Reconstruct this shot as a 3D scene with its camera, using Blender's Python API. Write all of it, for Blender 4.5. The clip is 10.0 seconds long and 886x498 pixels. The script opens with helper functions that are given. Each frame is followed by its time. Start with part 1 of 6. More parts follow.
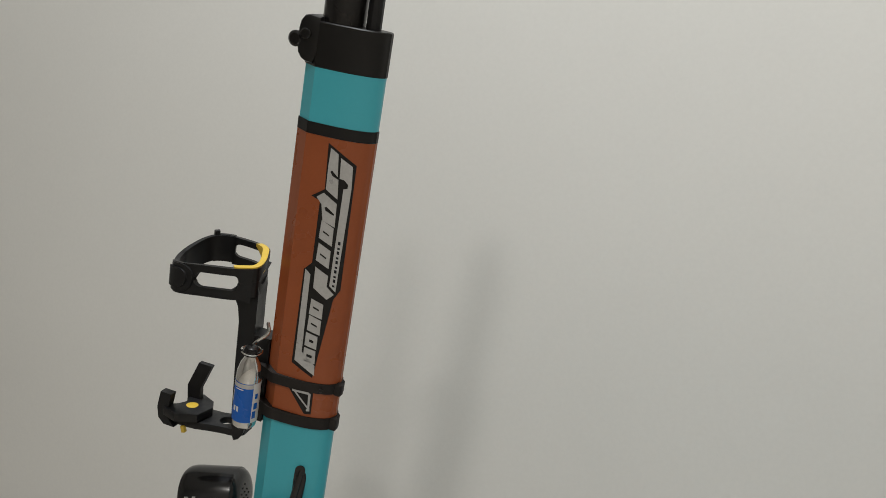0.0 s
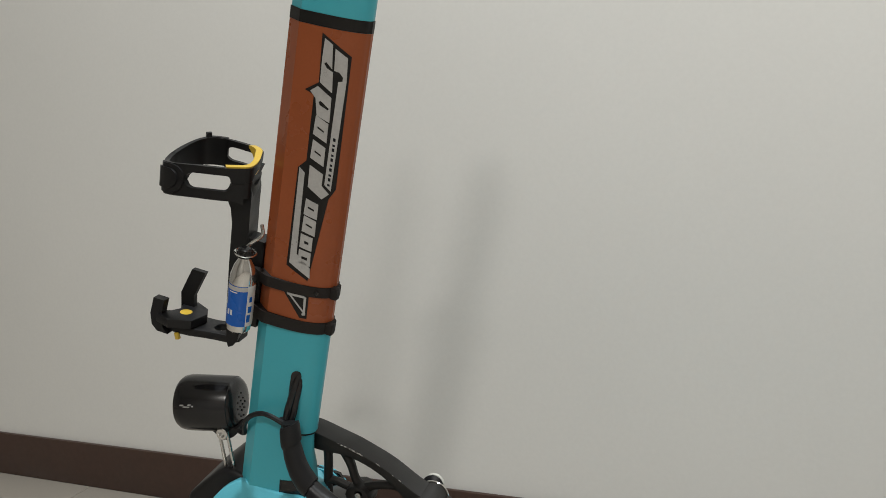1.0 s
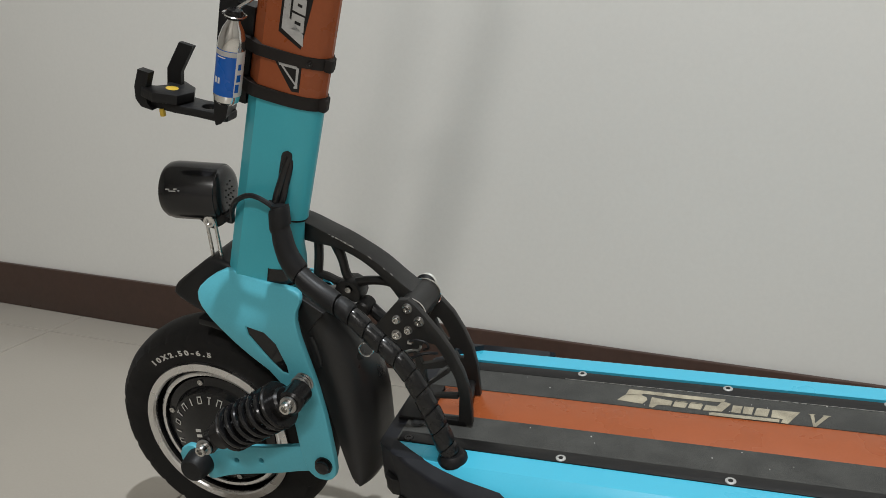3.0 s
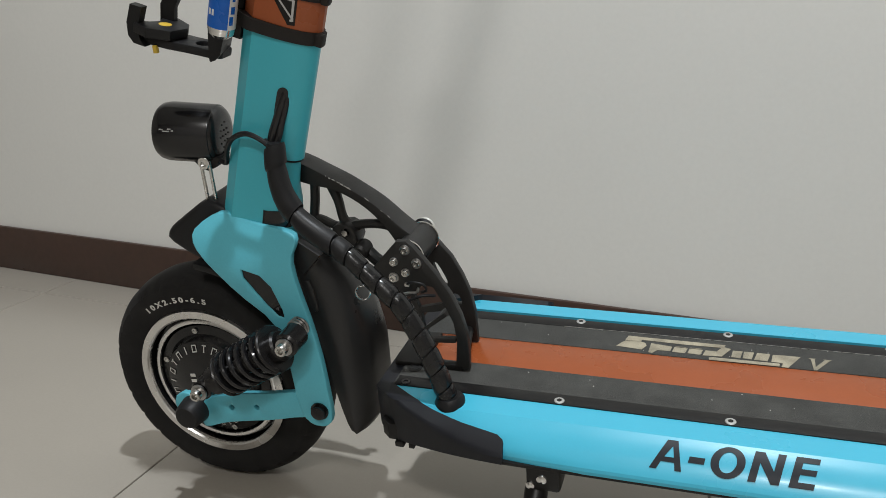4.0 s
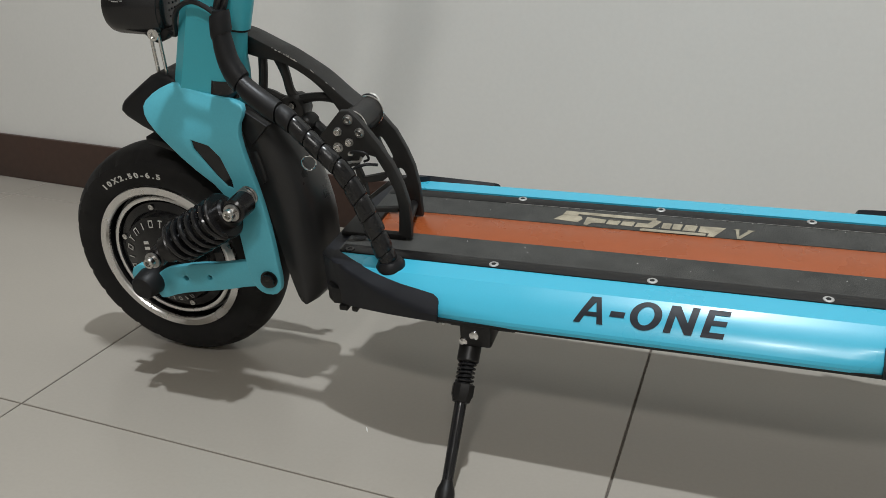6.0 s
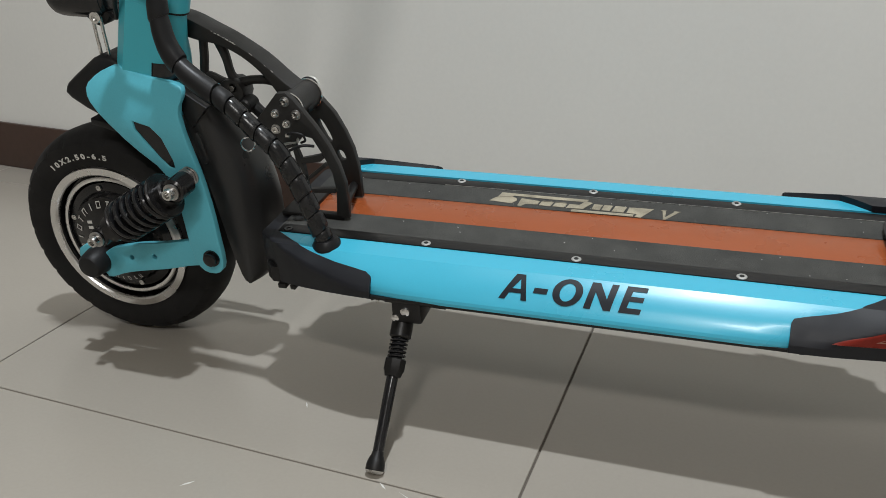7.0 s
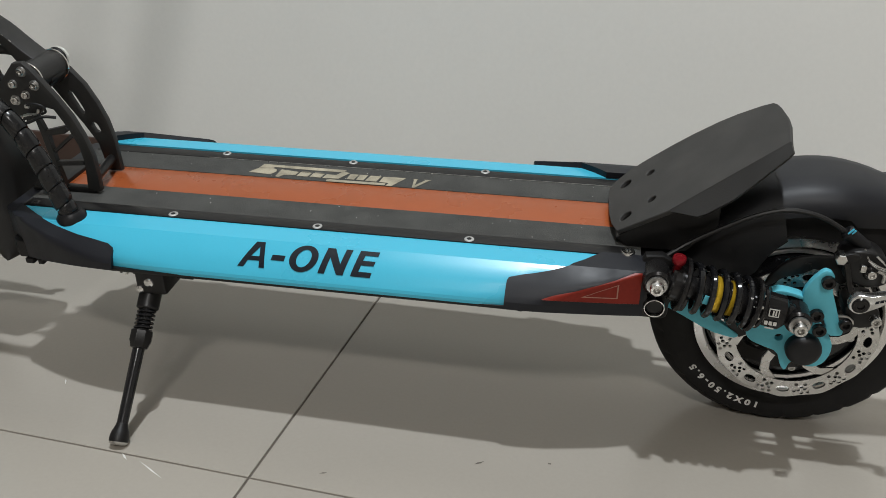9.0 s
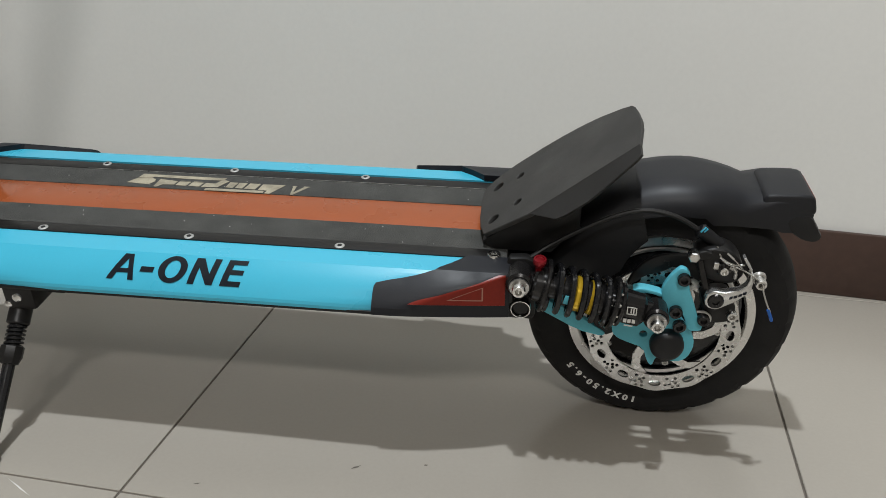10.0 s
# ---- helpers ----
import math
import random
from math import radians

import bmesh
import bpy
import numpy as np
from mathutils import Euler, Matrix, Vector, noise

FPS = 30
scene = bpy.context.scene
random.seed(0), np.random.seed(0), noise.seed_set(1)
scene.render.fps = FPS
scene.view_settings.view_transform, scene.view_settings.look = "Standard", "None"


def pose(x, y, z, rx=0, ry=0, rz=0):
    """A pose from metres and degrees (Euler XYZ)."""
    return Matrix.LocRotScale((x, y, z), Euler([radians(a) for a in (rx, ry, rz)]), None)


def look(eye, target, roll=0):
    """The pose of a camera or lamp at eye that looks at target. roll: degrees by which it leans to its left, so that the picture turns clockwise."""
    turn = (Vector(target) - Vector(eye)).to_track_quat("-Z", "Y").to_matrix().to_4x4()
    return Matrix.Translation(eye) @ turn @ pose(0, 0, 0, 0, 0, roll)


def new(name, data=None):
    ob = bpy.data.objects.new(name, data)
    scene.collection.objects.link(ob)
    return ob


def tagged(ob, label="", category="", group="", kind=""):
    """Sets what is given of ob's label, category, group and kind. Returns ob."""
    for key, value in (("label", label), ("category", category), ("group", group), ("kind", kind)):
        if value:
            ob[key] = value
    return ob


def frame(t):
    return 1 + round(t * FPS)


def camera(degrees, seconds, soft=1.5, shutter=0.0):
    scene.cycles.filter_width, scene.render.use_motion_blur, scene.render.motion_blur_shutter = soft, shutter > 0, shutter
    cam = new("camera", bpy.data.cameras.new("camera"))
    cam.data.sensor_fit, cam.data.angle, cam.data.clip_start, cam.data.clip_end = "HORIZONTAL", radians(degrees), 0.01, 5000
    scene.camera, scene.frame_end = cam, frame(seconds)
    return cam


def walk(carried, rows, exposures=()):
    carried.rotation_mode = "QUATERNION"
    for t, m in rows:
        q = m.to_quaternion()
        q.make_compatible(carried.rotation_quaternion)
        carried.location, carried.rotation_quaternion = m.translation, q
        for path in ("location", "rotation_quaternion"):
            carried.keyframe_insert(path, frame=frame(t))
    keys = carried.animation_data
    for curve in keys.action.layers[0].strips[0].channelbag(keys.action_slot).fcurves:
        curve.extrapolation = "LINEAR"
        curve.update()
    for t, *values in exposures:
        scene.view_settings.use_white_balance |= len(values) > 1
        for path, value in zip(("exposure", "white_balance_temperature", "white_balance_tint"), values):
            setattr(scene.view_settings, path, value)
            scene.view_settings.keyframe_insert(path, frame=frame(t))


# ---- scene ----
cam = camera(55.0, 10.0, soft=0.5)
PATH = [
    (0, (0.524, -0.8, 0.669), (-0.119, 1.091, 0.564), -3.2),
    (0.5, (0.518, -0.787, 0.65), (-0.124, 1.1, 0.484), -3.3),
    (1, (0.517, -0.783, 0.628), (-0.129, 1.096, 0.399), -3.1),
    (1.5, (0.515, -0.774, 0.611), (-0.137, 1.09, 0.296), -2.4),
    (2, (0.51, -0.768, 0.594), (-0.133, 1.084, 0.198), -1.5),
    (2.5, (0.509, -0.765, 0.56), (-0.132, 1.075, 0.111), -0.9),
    (4, (0.505, -0.763, 0.494), (-0.12, 1.064, -0.027), -0.3),
    (4.5, (0.51, -0.771, 0.477), (-0.106, 1.049, -0.077), -0.1),
    (5, (0.522, -0.779, 0.46), (-0.083, 1.031, -0.139), 0.3),
    (6.5, (0.585, -0.8, 0.442), (0.009, 0.993, -0.232), 0.7),
    (7, (0.615, -0.802, 0.442), (0.061, 0.995, -0.239), 1.0),
    (7.5, (0.655, -0.799, 0.44), (0.157, 1.013, -0.244), 1.6),
    (8, (0.691, -0.797, 0.44), (0.26, 1.027, -0.257), 1.9),
    (8.5, (0.721, -0.794, 0.436), (0.363, 1.042, -0.271), 2.2),
    (9, (0.753, -0.79, 0.436), (0.439, 1.055, -0.269), 2.4),
    (9.5, (0.795, -0.786, 0.44), (0.528, 1.068, -0.261), 2.4),
    (10, (0.826, -0.783, 0.447), (0.617, 1.077, -0.258), 2.1),
]
walk(cam, [(t, look(eye, target, roll)) for t, eye, target, roll in PATH], exposures=[(0, -0.17, 6400, 10), (1.5, -0.08, 6380, 10), (3.5, -0.06, 6230, 10), (7, -0.10, 6200, 10), (10, -0.05, 6200, 10)])


# ---- light ----
def area_lamp(name, x, y, z, size, watts, colour):
    data = bpy.data.lights.new(name, "AREA")
    data.shape, data.size, data.energy, data.color = "DISK", size, watts, colour
    ob = new(name, data)
    ob.matrix_world = pose(x, y, z)
    return ob


CEILING = 3.0
COOL = (0.955, 0.985, 0.985)
WARM = (1.0, 0.955, 0.885)
area_lamp("ceiling_lamp_a", 0.64, -0.60, CEILING - 0.03, 0.09, 58, COOL)
area_lamp("ceiling_lamp_b", 0.90, -3.20, CEILING - 0.03, 0.34, 47, WARM)
area_lamp("ceiling_lamp_c", 1.55, -3.30, CEILING - 0.03, 0.30, 29, WARM)
world = bpy.data.worlds.new("world")
world.use_nodes = True
world.node_tree.nodes["Background"].inputs[0].default_value = (0.9, 0.95, 1.0, 1)
world.node_tree.nodes["Background"].inputs[1].default_value = 0.02
scene.world = world


# ---- materials ----
def material(name, base, rough=0.5, metal=0.0, spec=None, grain=300.0, vary=0.12, bump=0.1, blotch=14.0, rvary=0.12, dist=0.0006, coat=0.0,
             per_piece=0.0):
    m = bpy.data.materials.new(name)
    m.use_nodes = True
    t = m.node_tree
    n, l = t.nodes, t.links
    b = n["Principled BSDF"]
    b.inputs["Metallic"].default_value = metal
    b.inputs["Specular IOR Level"].default_value = spec if spec is not None else 0.5 if metal or coat or rough < 0.3 else 0.38
    b.inputs["Coat Weight"].default_value = coat
    b.inputs["Coat Roughness"].default_value = 0.12
    co = n.new("ShaderNodeTexCoord")
    fine, big = n.new("ShaderNodeTexNoise"), n.new("ShaderNodeTexNoise")
    fine.inputs["Scale"].default_value, fine.inputs["Detail"].default_value = grain, 4
    big.inputs["Scale"].default_value, big.inputs["Detail"].default_value = blotch, 5
    for q in (fine, big):
        l.new(co.outputs["Object"], q.inputs["Vector"])
    add = n.new("ShaderNodeMath")
    add.operation = "MULTIPLY_ADD"
    add.inputs[1].default_value = 0.45
    l.new(fine.outputs["Fac"], add.inputs[0])
    mul = n.new("ShaderNodeMath")
    mul.operation, mul.inputs[1].default_value = "MULTIPLY", 0.55
    l.new(big.outputs["Fac"], mul.inputs[0])
    l.new(mul.outputs[0], add.inputs[2])
    ramp = n.new("ShaderNodeMapRange")
    ramp.inputs[1].default_value, ramp.inputs[2].default_value = 0.3, 0.7
    ramp.inputs[3].default_value, ramp.inputs[4].default_value = 1 - vary, 1 + vary
    l.new(add.outputs[0], ramp.inputs[0])
    value = ramp.outputs[0]
    if per_piece:
        info = n.new("ShaderNodeObjectInfo")
        pr = n.new("ShaderNodeMapRange")
        pr.inputs[3].default_value, pr.inputs[4].default_value = 1 - per_piece, 1 + per_piece
        l.new(info.outputs["Random"], pr.inputs[0])
        mm = n.new("ShaderNodeMath")
        mm.operation = "MULTIPLY"
        l.new(value, mm.inputs[0])
        l.new(pr.outputs[0], mm.inputs[1])
        value = mm.outputs[0]
    hsv = n.new("ShaderNodeHueSaturation")
    hsv.inputs["Color"].default_value = (*base, 1)
    l.new(value, hsv.inputs["Value"])
    l.new(hsv.outputs[0], b.inputs["Base Color"])
    rr = n.new("ShaderNodeMapRange")
    rr.inputs[1].default_value, rr.inputs[2].default_value = 0.3, 0.7
    rr.inputs[3].default_value, rr.inputs[4].default_value = max(0.02, rough - rvary), min(1, rough + rvary)
    l.new(big.outputs["Fac"], rr.inputs[0])
    l.new(rr.outputs[0], b.inputs["Roughness"])
    if bump:
        bp = n.new("ShaderNodeBump")
        bp.inputs["Strength"].default_value, bp.inputs["Distance"].default_value = bump, dist
        l.new(fine.outputs["Fac"], bp.inputs["Height"])
        l.new(bp.outputs[0], b.inputs["Normal"])
    return m


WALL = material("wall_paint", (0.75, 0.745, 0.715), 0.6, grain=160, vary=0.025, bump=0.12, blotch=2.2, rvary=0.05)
# grey of the unseen walls, set by how much fill light they bounce
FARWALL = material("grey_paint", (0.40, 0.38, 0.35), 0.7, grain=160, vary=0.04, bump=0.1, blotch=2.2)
CEIL = material("ceiling_paint", (0.78, 0.78, 0.76), 0.8, vary=0.03)
BASE = material("baseboard_tile", (0.060, 0.034, 0.026), 0.38, grain=90, vary=0.18, bump=0.05, blotch=9)
TILE = material("porcelain_tile", (0.376, 0.345, 0.300), 0.24, grain=260, vary=0.035, bump=0.02, blotch=3, rvary=0.025, per_piece=0.02)
GROUT = material("grout", (0.13, 0.112, 0.095), 0.9, vary=0.25, bump=0.4)
CYAN = material("cyan_paint", (0.064, 0.46, 0.65), 0.30, grain=600, vary=0.03, bump=0.03, blotch=10, rvary=0.05, coat=0.12)
STEMC = material("teal_stem_paint", (0.070, 0.46, 0.56), 0.34, grain=600, vary=0.03, bump=0.03, blotch=10, rvary=0.05)
CAST = material("cyan_cast_paint", (0.115, 0.475, 0.585), 0.42, grain=500, vary=0.06, bump=0.06, blotch=16, rvary=0.06)
ORANGE = material("orange_vinyl", (0.318, 0.081, 0.0255), 0.32, grain=500, vary=0.07, bump=0.03, blotch=25)
BLACK = material("black_paint", (0.0075, 0.007, 0.007), 0.42, spec=0.33, vary=0.25, bump=0.1, rvary=0.08)
PLASTIC = material("black_plastic", (0.009, 0.009, 0.010), 0.46, spec=0.32, grain=900, vary=0.2, bump=0.18, blotch=30)
CAP = material("grey_plastic", (0.011, 0.0118, 0.0155), 0.44, spec=0.30, grain=1200, vary=0.15, bump=0.06, blotch=25)
SATIN = material("satin_black_plastic", (0.0130, 0.0135, 0.0165), 0.47, spec=0.32, grain=900, vary=0.12, bump=0.08, blotch=20, rvary=0.05)
RUBBER = material("tyre_rubber", (0.0075, 0.007, 0.007), 0.78, grain=500, vary=0.22, bump=0.25, blotch=22)
STRAP = material("rubber_strap", (0.014, 0.011, 0.010), 0.66, grain=400, vary=0.25, bump=0.2)
GRIP = material("grip_tape", (0.060, 0.060, 0.056), 0.85, grain=1500, vary=0.55, bump=1.0, blotch=45, dist=0.0009)
EDGE = material("worn_black_aluminium", (0.02, 0.02, 0.02), 0.5, vary=0.5, bump=0.2, blotch=60)
STEEL = material("steel", (0.60, 0.59, 0.57), 0.28, 1.0, grain=700, vary=0.10, bump=0.05, blotch=60)
SCREW = material("dull_steel", (0.55, 0.55, 0.54), 0.5, 0.8, grain=700, vary=0.12, bump=0.05, blotch=60)
CHROME = material("chrome", (0.75, 0.75, 0.74), 0.14, 1.0, vary=0.05, bump=0.0)
RIM = material("polished_rim", (0.80, 0.79, 0.78), 0.27, 1.0, grain=600, vary=0.10, bump=0.05, blotch=30)
ANOD = material("black_anodised", (0.016, 0.015, 0.015), 0.24, 0.4, vary=0.3, bump=0.05)
WASHER = material("grey_washer_steel", (0.42, 0.41, 0.40), 0.34, 1.0, grain=700, vary=0.15, bump=0.05, blotch=80)
SLEEVE = material("spiral_wrap_plastic", (0.0085, 0.0085, 0.0092), 0.24, spec=0.45, grain=800, vary=0.2, bump=0.06, blotch=60)
GLOSS = material("gloss_black", (0.009, 0.009, 0.010), 0.13, vary=0.2, bump=0.0)
SILVER = material("silver_vinyl", (0.50, 0.50, 0.50), 0.38, 0.25, grain=500, vary=0.12, bump=0.1, blotch=60)
GOLD = material("worn_champagne_print", (0.33, 0.295, 0.22), 0.6, grain=1100, vary=0.55, bump=0.5, blotch=70)
WHITE = material("white_print", (0.62, 0.61, 0.58), 0.6, vary=0.25, grain=900, blotch=60)
NAVY = material("dark_print", (0.009, 0.012, 0.018), 0.45, spec=0.2, vary=0.1, bump=0.0)
YELLOW = material("yellow_plastic", (0.62, 0.42, 0.05), 0.45, vary=0.08)
AMBER = material("amber_ring", (0.72, 0.46, 0.03), 0.28, 0.55, vary=0.08)
RED = material("red_reflector", (0.20, 0.022, 0.014), 0.35, spec=0.15, vary=0.15, bump=0.0)
REDKNOB = material("red_anodised", (0.24, 0.008, 0.014), 0.25, 0.5, vary=0.1)
BLUE = material("blue_label", (0.010, 0.115, 0.50), 0.32, vary=0.06, bump=0.0)
LABEL = material("white_label", (0.70, 0.70, 0.70), 0.38, vary=0.04, bump=0.0)
MILK = material("milky_plastic", (0.60, 0.60, 0.55), 0.35, vary=0.06)
AMBERDARK = material("pale_print", (0.36, 0.20, 0.15), 0.5, vary=0.15)

KICKP = material("kick_plate_coat", (0.030, 0.0285, 0.027), 0.5, grain=1400, vary=0.12, bump=0.25, blotch=18)
FOLDP = material("textured_coat", (0.024, 0.023, 0.022), 0.48, grain=1000, vary=0.2, bump=0.45, blotch=18, dist=0.0006)
GUARD = material("ridged_black_plastic", (0.0200, 0.0195, 0.0195), 0.36, grain=700, vary=0.15, bump=0.1, blotch=20)
SCUFFED = material("cast_black_coat", (0.019, 0.0182, 0.0175), 0.46, grain=900, vary=0.25, bump=0.2, blotch=40)
LEVER = material("polished_lever", (0.66, 0.66, 0.65), 0.26, 0.85, grain=500, vary=0.08, bump=0.05)

# ---- mesh tools ----
C, S = 0.9519, 0.3063          # the stem leans back by 17.8 degrees


def stem_pt(u, y, w):
    """A place beside the stem: u across it to the rear, y to the side, w up along it."""
    return Vector((u * C + w * S, y, -u * S + w * C))


def part(name, bm, mat, parent, label="", smooth=35):
    bmesh.ops.recalc_face_normals(bm, faces=bm.faces)
    me = bpy.data.meshes.new(name)
    bm.to_mesh(me)
    bm.free()
    me.materials.append(mat)
    me.polygons.foreach_set("use_smooth", [True] * len(me.polygons))
    me.set_sharp_from_angle(angle=radians(smooth))
    ob = new(name, me)
    ob.parent = parent
    if label:
        tagged(ob, label)
    return ob


def again(ob, m, parent=None):
    """Another piece on the same mesh."""
    o = new(ob.name.split(".")[0], ob.data)
    o.parent = parent or ob.parent
    o.matrix_basis = m
    if "label" in ob:
        o["label"] = ob["label"]
    return o


def bevelled(bm, width, segments=2, angle=30):
    if width:
        edges = [e for e in bm.edges if len(e.link_faces) == 2 and e.calc_face_angle(0) > radians(angle)]
        bmesh.ops.bevel(bm, geom=edges, offset=width, segments=segments, affect="EDGES", profile=0.5, clamp_overlap=True)
    return bm


def box(x0, x1, y0, y1, z0, z1, bevel=0.0, segments=2):
    bm = bmesh.new()
    bmesh.ops.create_cube(bm, size=1)
    for v in bm.verts:
        v.co = Vector((x0 + (v.co.x + 0.5) * (x1 - x0), y0 + (v.co.y + 0.5) * (y1 - y0), z0 + (v.co.z + 0.5) * (z1 - z0)))
    return bevelled(bm, bevel, segments)


def rounded(points, turns=1):
    """A closed outline with its corners cut softer."""
    p = [Vector(q) for q in points]
    for _ in range(turns):
        p = [w for a, b in zip(p, p[1:] + p[:1]) for w in (a.lerp(b, 0.22), a.lerp(b, 0.78))]
    return p


def plate(outline, place, h0, h1, holes=(), bevel=0.0, segments=2):
    """A plate with holes: place(a, b, h) gives the world of the outline's point (a, b) at height h."""
    bm = bmesh.new()
    edges = []
    for loop in (outline, *holes):
        vs = [bm.verts.new((p[0], p[1], 0)) for p in loop]
        edges += [bm.edges.new((a, b)) for a, b in zip(vs, vs[1:] + vs[:1])]
    bmesh.ops.triangle_fill(bm, use_beauty=True, use_dissolve=False, edges=edges, normal=(0, 0, 1))
    bmesh.ops.dissolve_limit(bm, angle_limit=0.01, verts=bm.verts, edges=bm.edges) if not holes else None
    faces = list(bm.faces)
    top = bmesh.ops.extrude_face_region(bm, geom=faces)
    for v in [g for g in top["geom"] if isinstance(g, bmesh.types.BMVert)]:
        v.co.z = 1
    if bevel:
        for v in bm.verts:
            v.co.z = h0 + v.co.z * (h1 - h0)
        bmesh.ops.recalc_face_normals(bm, faces=bm.faces)
        rim = [e for e in bm.edges if len(e.link_faces) == 2 and e.calc_face_angle(0) > radians(50) and abs(e.verts[0].co.z - e.verts[1].co.z) < 1e-7]
        bmesh.ops.bevel(bm, geom=rim, offset=bevel, segments=segments, affect="EDGES", profile=0.5, clamp_overlap=True)
        for v in bm.verts:
            v.co = place(v.co.x, v.co.y, v.co.z)
    else:
        for v in bm.verts:
            v.co = place(v.co.x, v.co.y, h0 + v.co.z * (h1 - h0))
    return bm


def side(a, b, h):
    return Vector((a, h, b))


def ring_pts(cx, cz, r, n=16, squash=1.0):
    return [(cx + r * math.cos(k * 2 * math.pi / n), cz + r * squash * math.sin(k * 2 * math.pi / n)) for k in range(n)]


def frame_of(axis):
    a = Vector(axis).normalized()
    side_ = a.cross(Vector((0, 0, 1))) if abs(a.z) < 0.9 else a.cross(Vector((1, 0, 0)))
    side_.normalize()
    return side_, a.cross(side_), a


def lathe(profile, origin, axis, n=32, closed=False, ripple=None):
    """Turn (radius, height) pairs about an axis."""
    b, c, a = frame_of(axis)
    o = Vector(origin)
    bm = bmesh.new()
    rows = []
    for k in range(n):
        w = 2 * math.pi * k / n
        d = b * math.cos(w) + c * math.sin(w)
        rows.append([bm.verts.new(o + a * h + d * (r + (ripple(k, i) if ripple else 0))) for i, (r, h) in enumerate(profile)])
    m = len(profile)
    for k in range(n):
        p, q = rows[k], rows[(k + 1) % n]
        for i in range(m if closed else m - 1):
            bm.faces.new((p[i], p[(i + 1) % m], q[(i + 1) % m], q[i]))
    if not closed:
        for i in (0, m - 1):
            if profile[i][0] > 1e-5:
                bm.faces.new([r[i] for r in rows])
    bmesh.ops.remove_doubles(bm, verts=bm.verts, dist=1e-6)
    return bm


def cyl(p, q, r, n=20, bevel=0.0, r2=None):
    p, q = Vector(p), Vector(q)
    h = (q - p).length
    r2 = r if r2 is None else r2
    e = min(bevel, h / 2.2, r / 2)
    prof = [(r - e, 0), (r, e), (r2, h - e), (r2 - e, h)] if e else [(r, 0), (r2, h)]
    return lathe(prof, p, q - p, n)


def spline(points, steps=8):
    p = [Vector(q) for q in points]
    p = [p[0] * 2 - p[1], *p, p[-1] * 2 - p[-2]]
    out = []
    for i in range(1, len(p) - 2):
        for k in range(steps):
            t = k / steps
            a, b, c, d = p[i - 1], p[i], p[i + 1], p[i + 2]
            out.append(0.5 * (2 * b + (c - a) * t + (2 * a - 5 * b + 4 * c - d) * t * t + (3 * b - a - 3 * c + d) * t ** 3))
    return out + [p[-2]]


def tube(points, r, n=10, steps=8, radius=None, raw=False):
    pts = [Vector(q) for q in points] if raw else spline(points, steps)
    bm = bmesh.new()
    rows, up = [], None
    for i, p in enumerate(pts):
        d = (pts[min(i + 1, len(pts) - 1)] - pts[max(i - 1, 0)]).normalized()
        if up is None:
            up = frame_of(d)[0]
        up = (up - d * up.dot(d)).normalized()
        v = d.cross(up)
        rr = radius(i / (len(pts) - 1)) if radius else r
        rows.append([bm.verts.new(p + up * rr * math.cos(k * 2 * math.pi / n) + v * rr * math.sin(k * 2 * math.pi / n)) for k in range(n)])
    for a, b in zip(rows, rows[1:]):
        for k in range(n):
            bm.faces.new((a[k], a[(k + 1) % n], b[(k + 1) % n], b[k]))
    bm.faces.new(rows[0])
    bm.faces.new(rows[-1])
    return bm


def sweep(sections):
    """Loft closed sections with as many points each, capped at both ends."""
    bm = bmesh.new()
    rows = [[bm.verts.new(p) for p in s] for s in sections]
    n = len(rows[0])
    for a, b in zip(rows, rows[1:]):
        for k in range(n):
            bm.faces.new((a[k], a[(k + 1) % n], b[(k + 1) % n], b[k]))
    bm.faces.new(rows[0])
    bm.faces.new(rows[-1])
    return bm


def spring(p, q, r, wire, turns, n=7, per=18):
    p, q = Vector(p), Vector(q)
    b, c, a = frame_of(q - p)
    h = (q - p).length
    m = int(turns * per)
    return tube([p + a * (h * i / m) + (b * math.cos(2 * math.pi * i / per) + c * math.sin(2 * math.pi * i / per)) * r for i in range(m + 1)],
                wire, n, raw=True)


def joined(*meshes):
    out = bmesh.new()
    for bm in meshes:
        me = bpy.data.meshes.new("t")
        bm.to_mesh(me)
        out.from_mesh(me)
        bpy.data.meshes.remove(me)
        bm.free()
    return out


def lettering(text, size, place, depth=0.0, shear=0.0, spacing=1.0, bold=0.0, cuts=1):
    """Built-in font laid onto a surface by place(x, y, h)."""
    cu = bpy.data.curves.new("t", "FONT")
    cu.body, cu.size, cu.shear, cu.space_character = text, size, shear, spacing
    cu.align_x, cu.resolution_u, cu.offset = "CENTER", 4, bold
    ob = new("t", cu)
    me = bpy.data.meshes.new_from_object(ob)
    bm = bmesh.new()
    bm.from_mesh(me)
    bpy.data.objects.remove(ob)
    bpy.data.meshes.remove(me)
    bpy.data.curves.remove(cu)
    bmesh.ops.remove_doubles(bm, verts=bm.verts, dist=1e-6)
    for k in range(1, cuts):
        geom = bm.verts[:] + bm.edges[:] + bm.faces[:]
        bmesh.ops.bisect_plane(bm, geom=geom, plane_co=(0, size * k / cuts, 0), plane_no=(0, 1, 0))
    for v in bm.verts:
        v.co = place(v.co.x, v.co.y, depth)
    return bm


def socket_bolt(r, h):
    """A socket head bolt that stands along +z."""
    prof = [(r, 0), (r, h * 0.85), (r * 0.9, h), (r * 0.55, h), (r * 0.5, h * 0.45), (0, h * 0.45)]
    bm = lathe(prof, (0, 0, 0), (0, 0, 1), 18)
    return bm


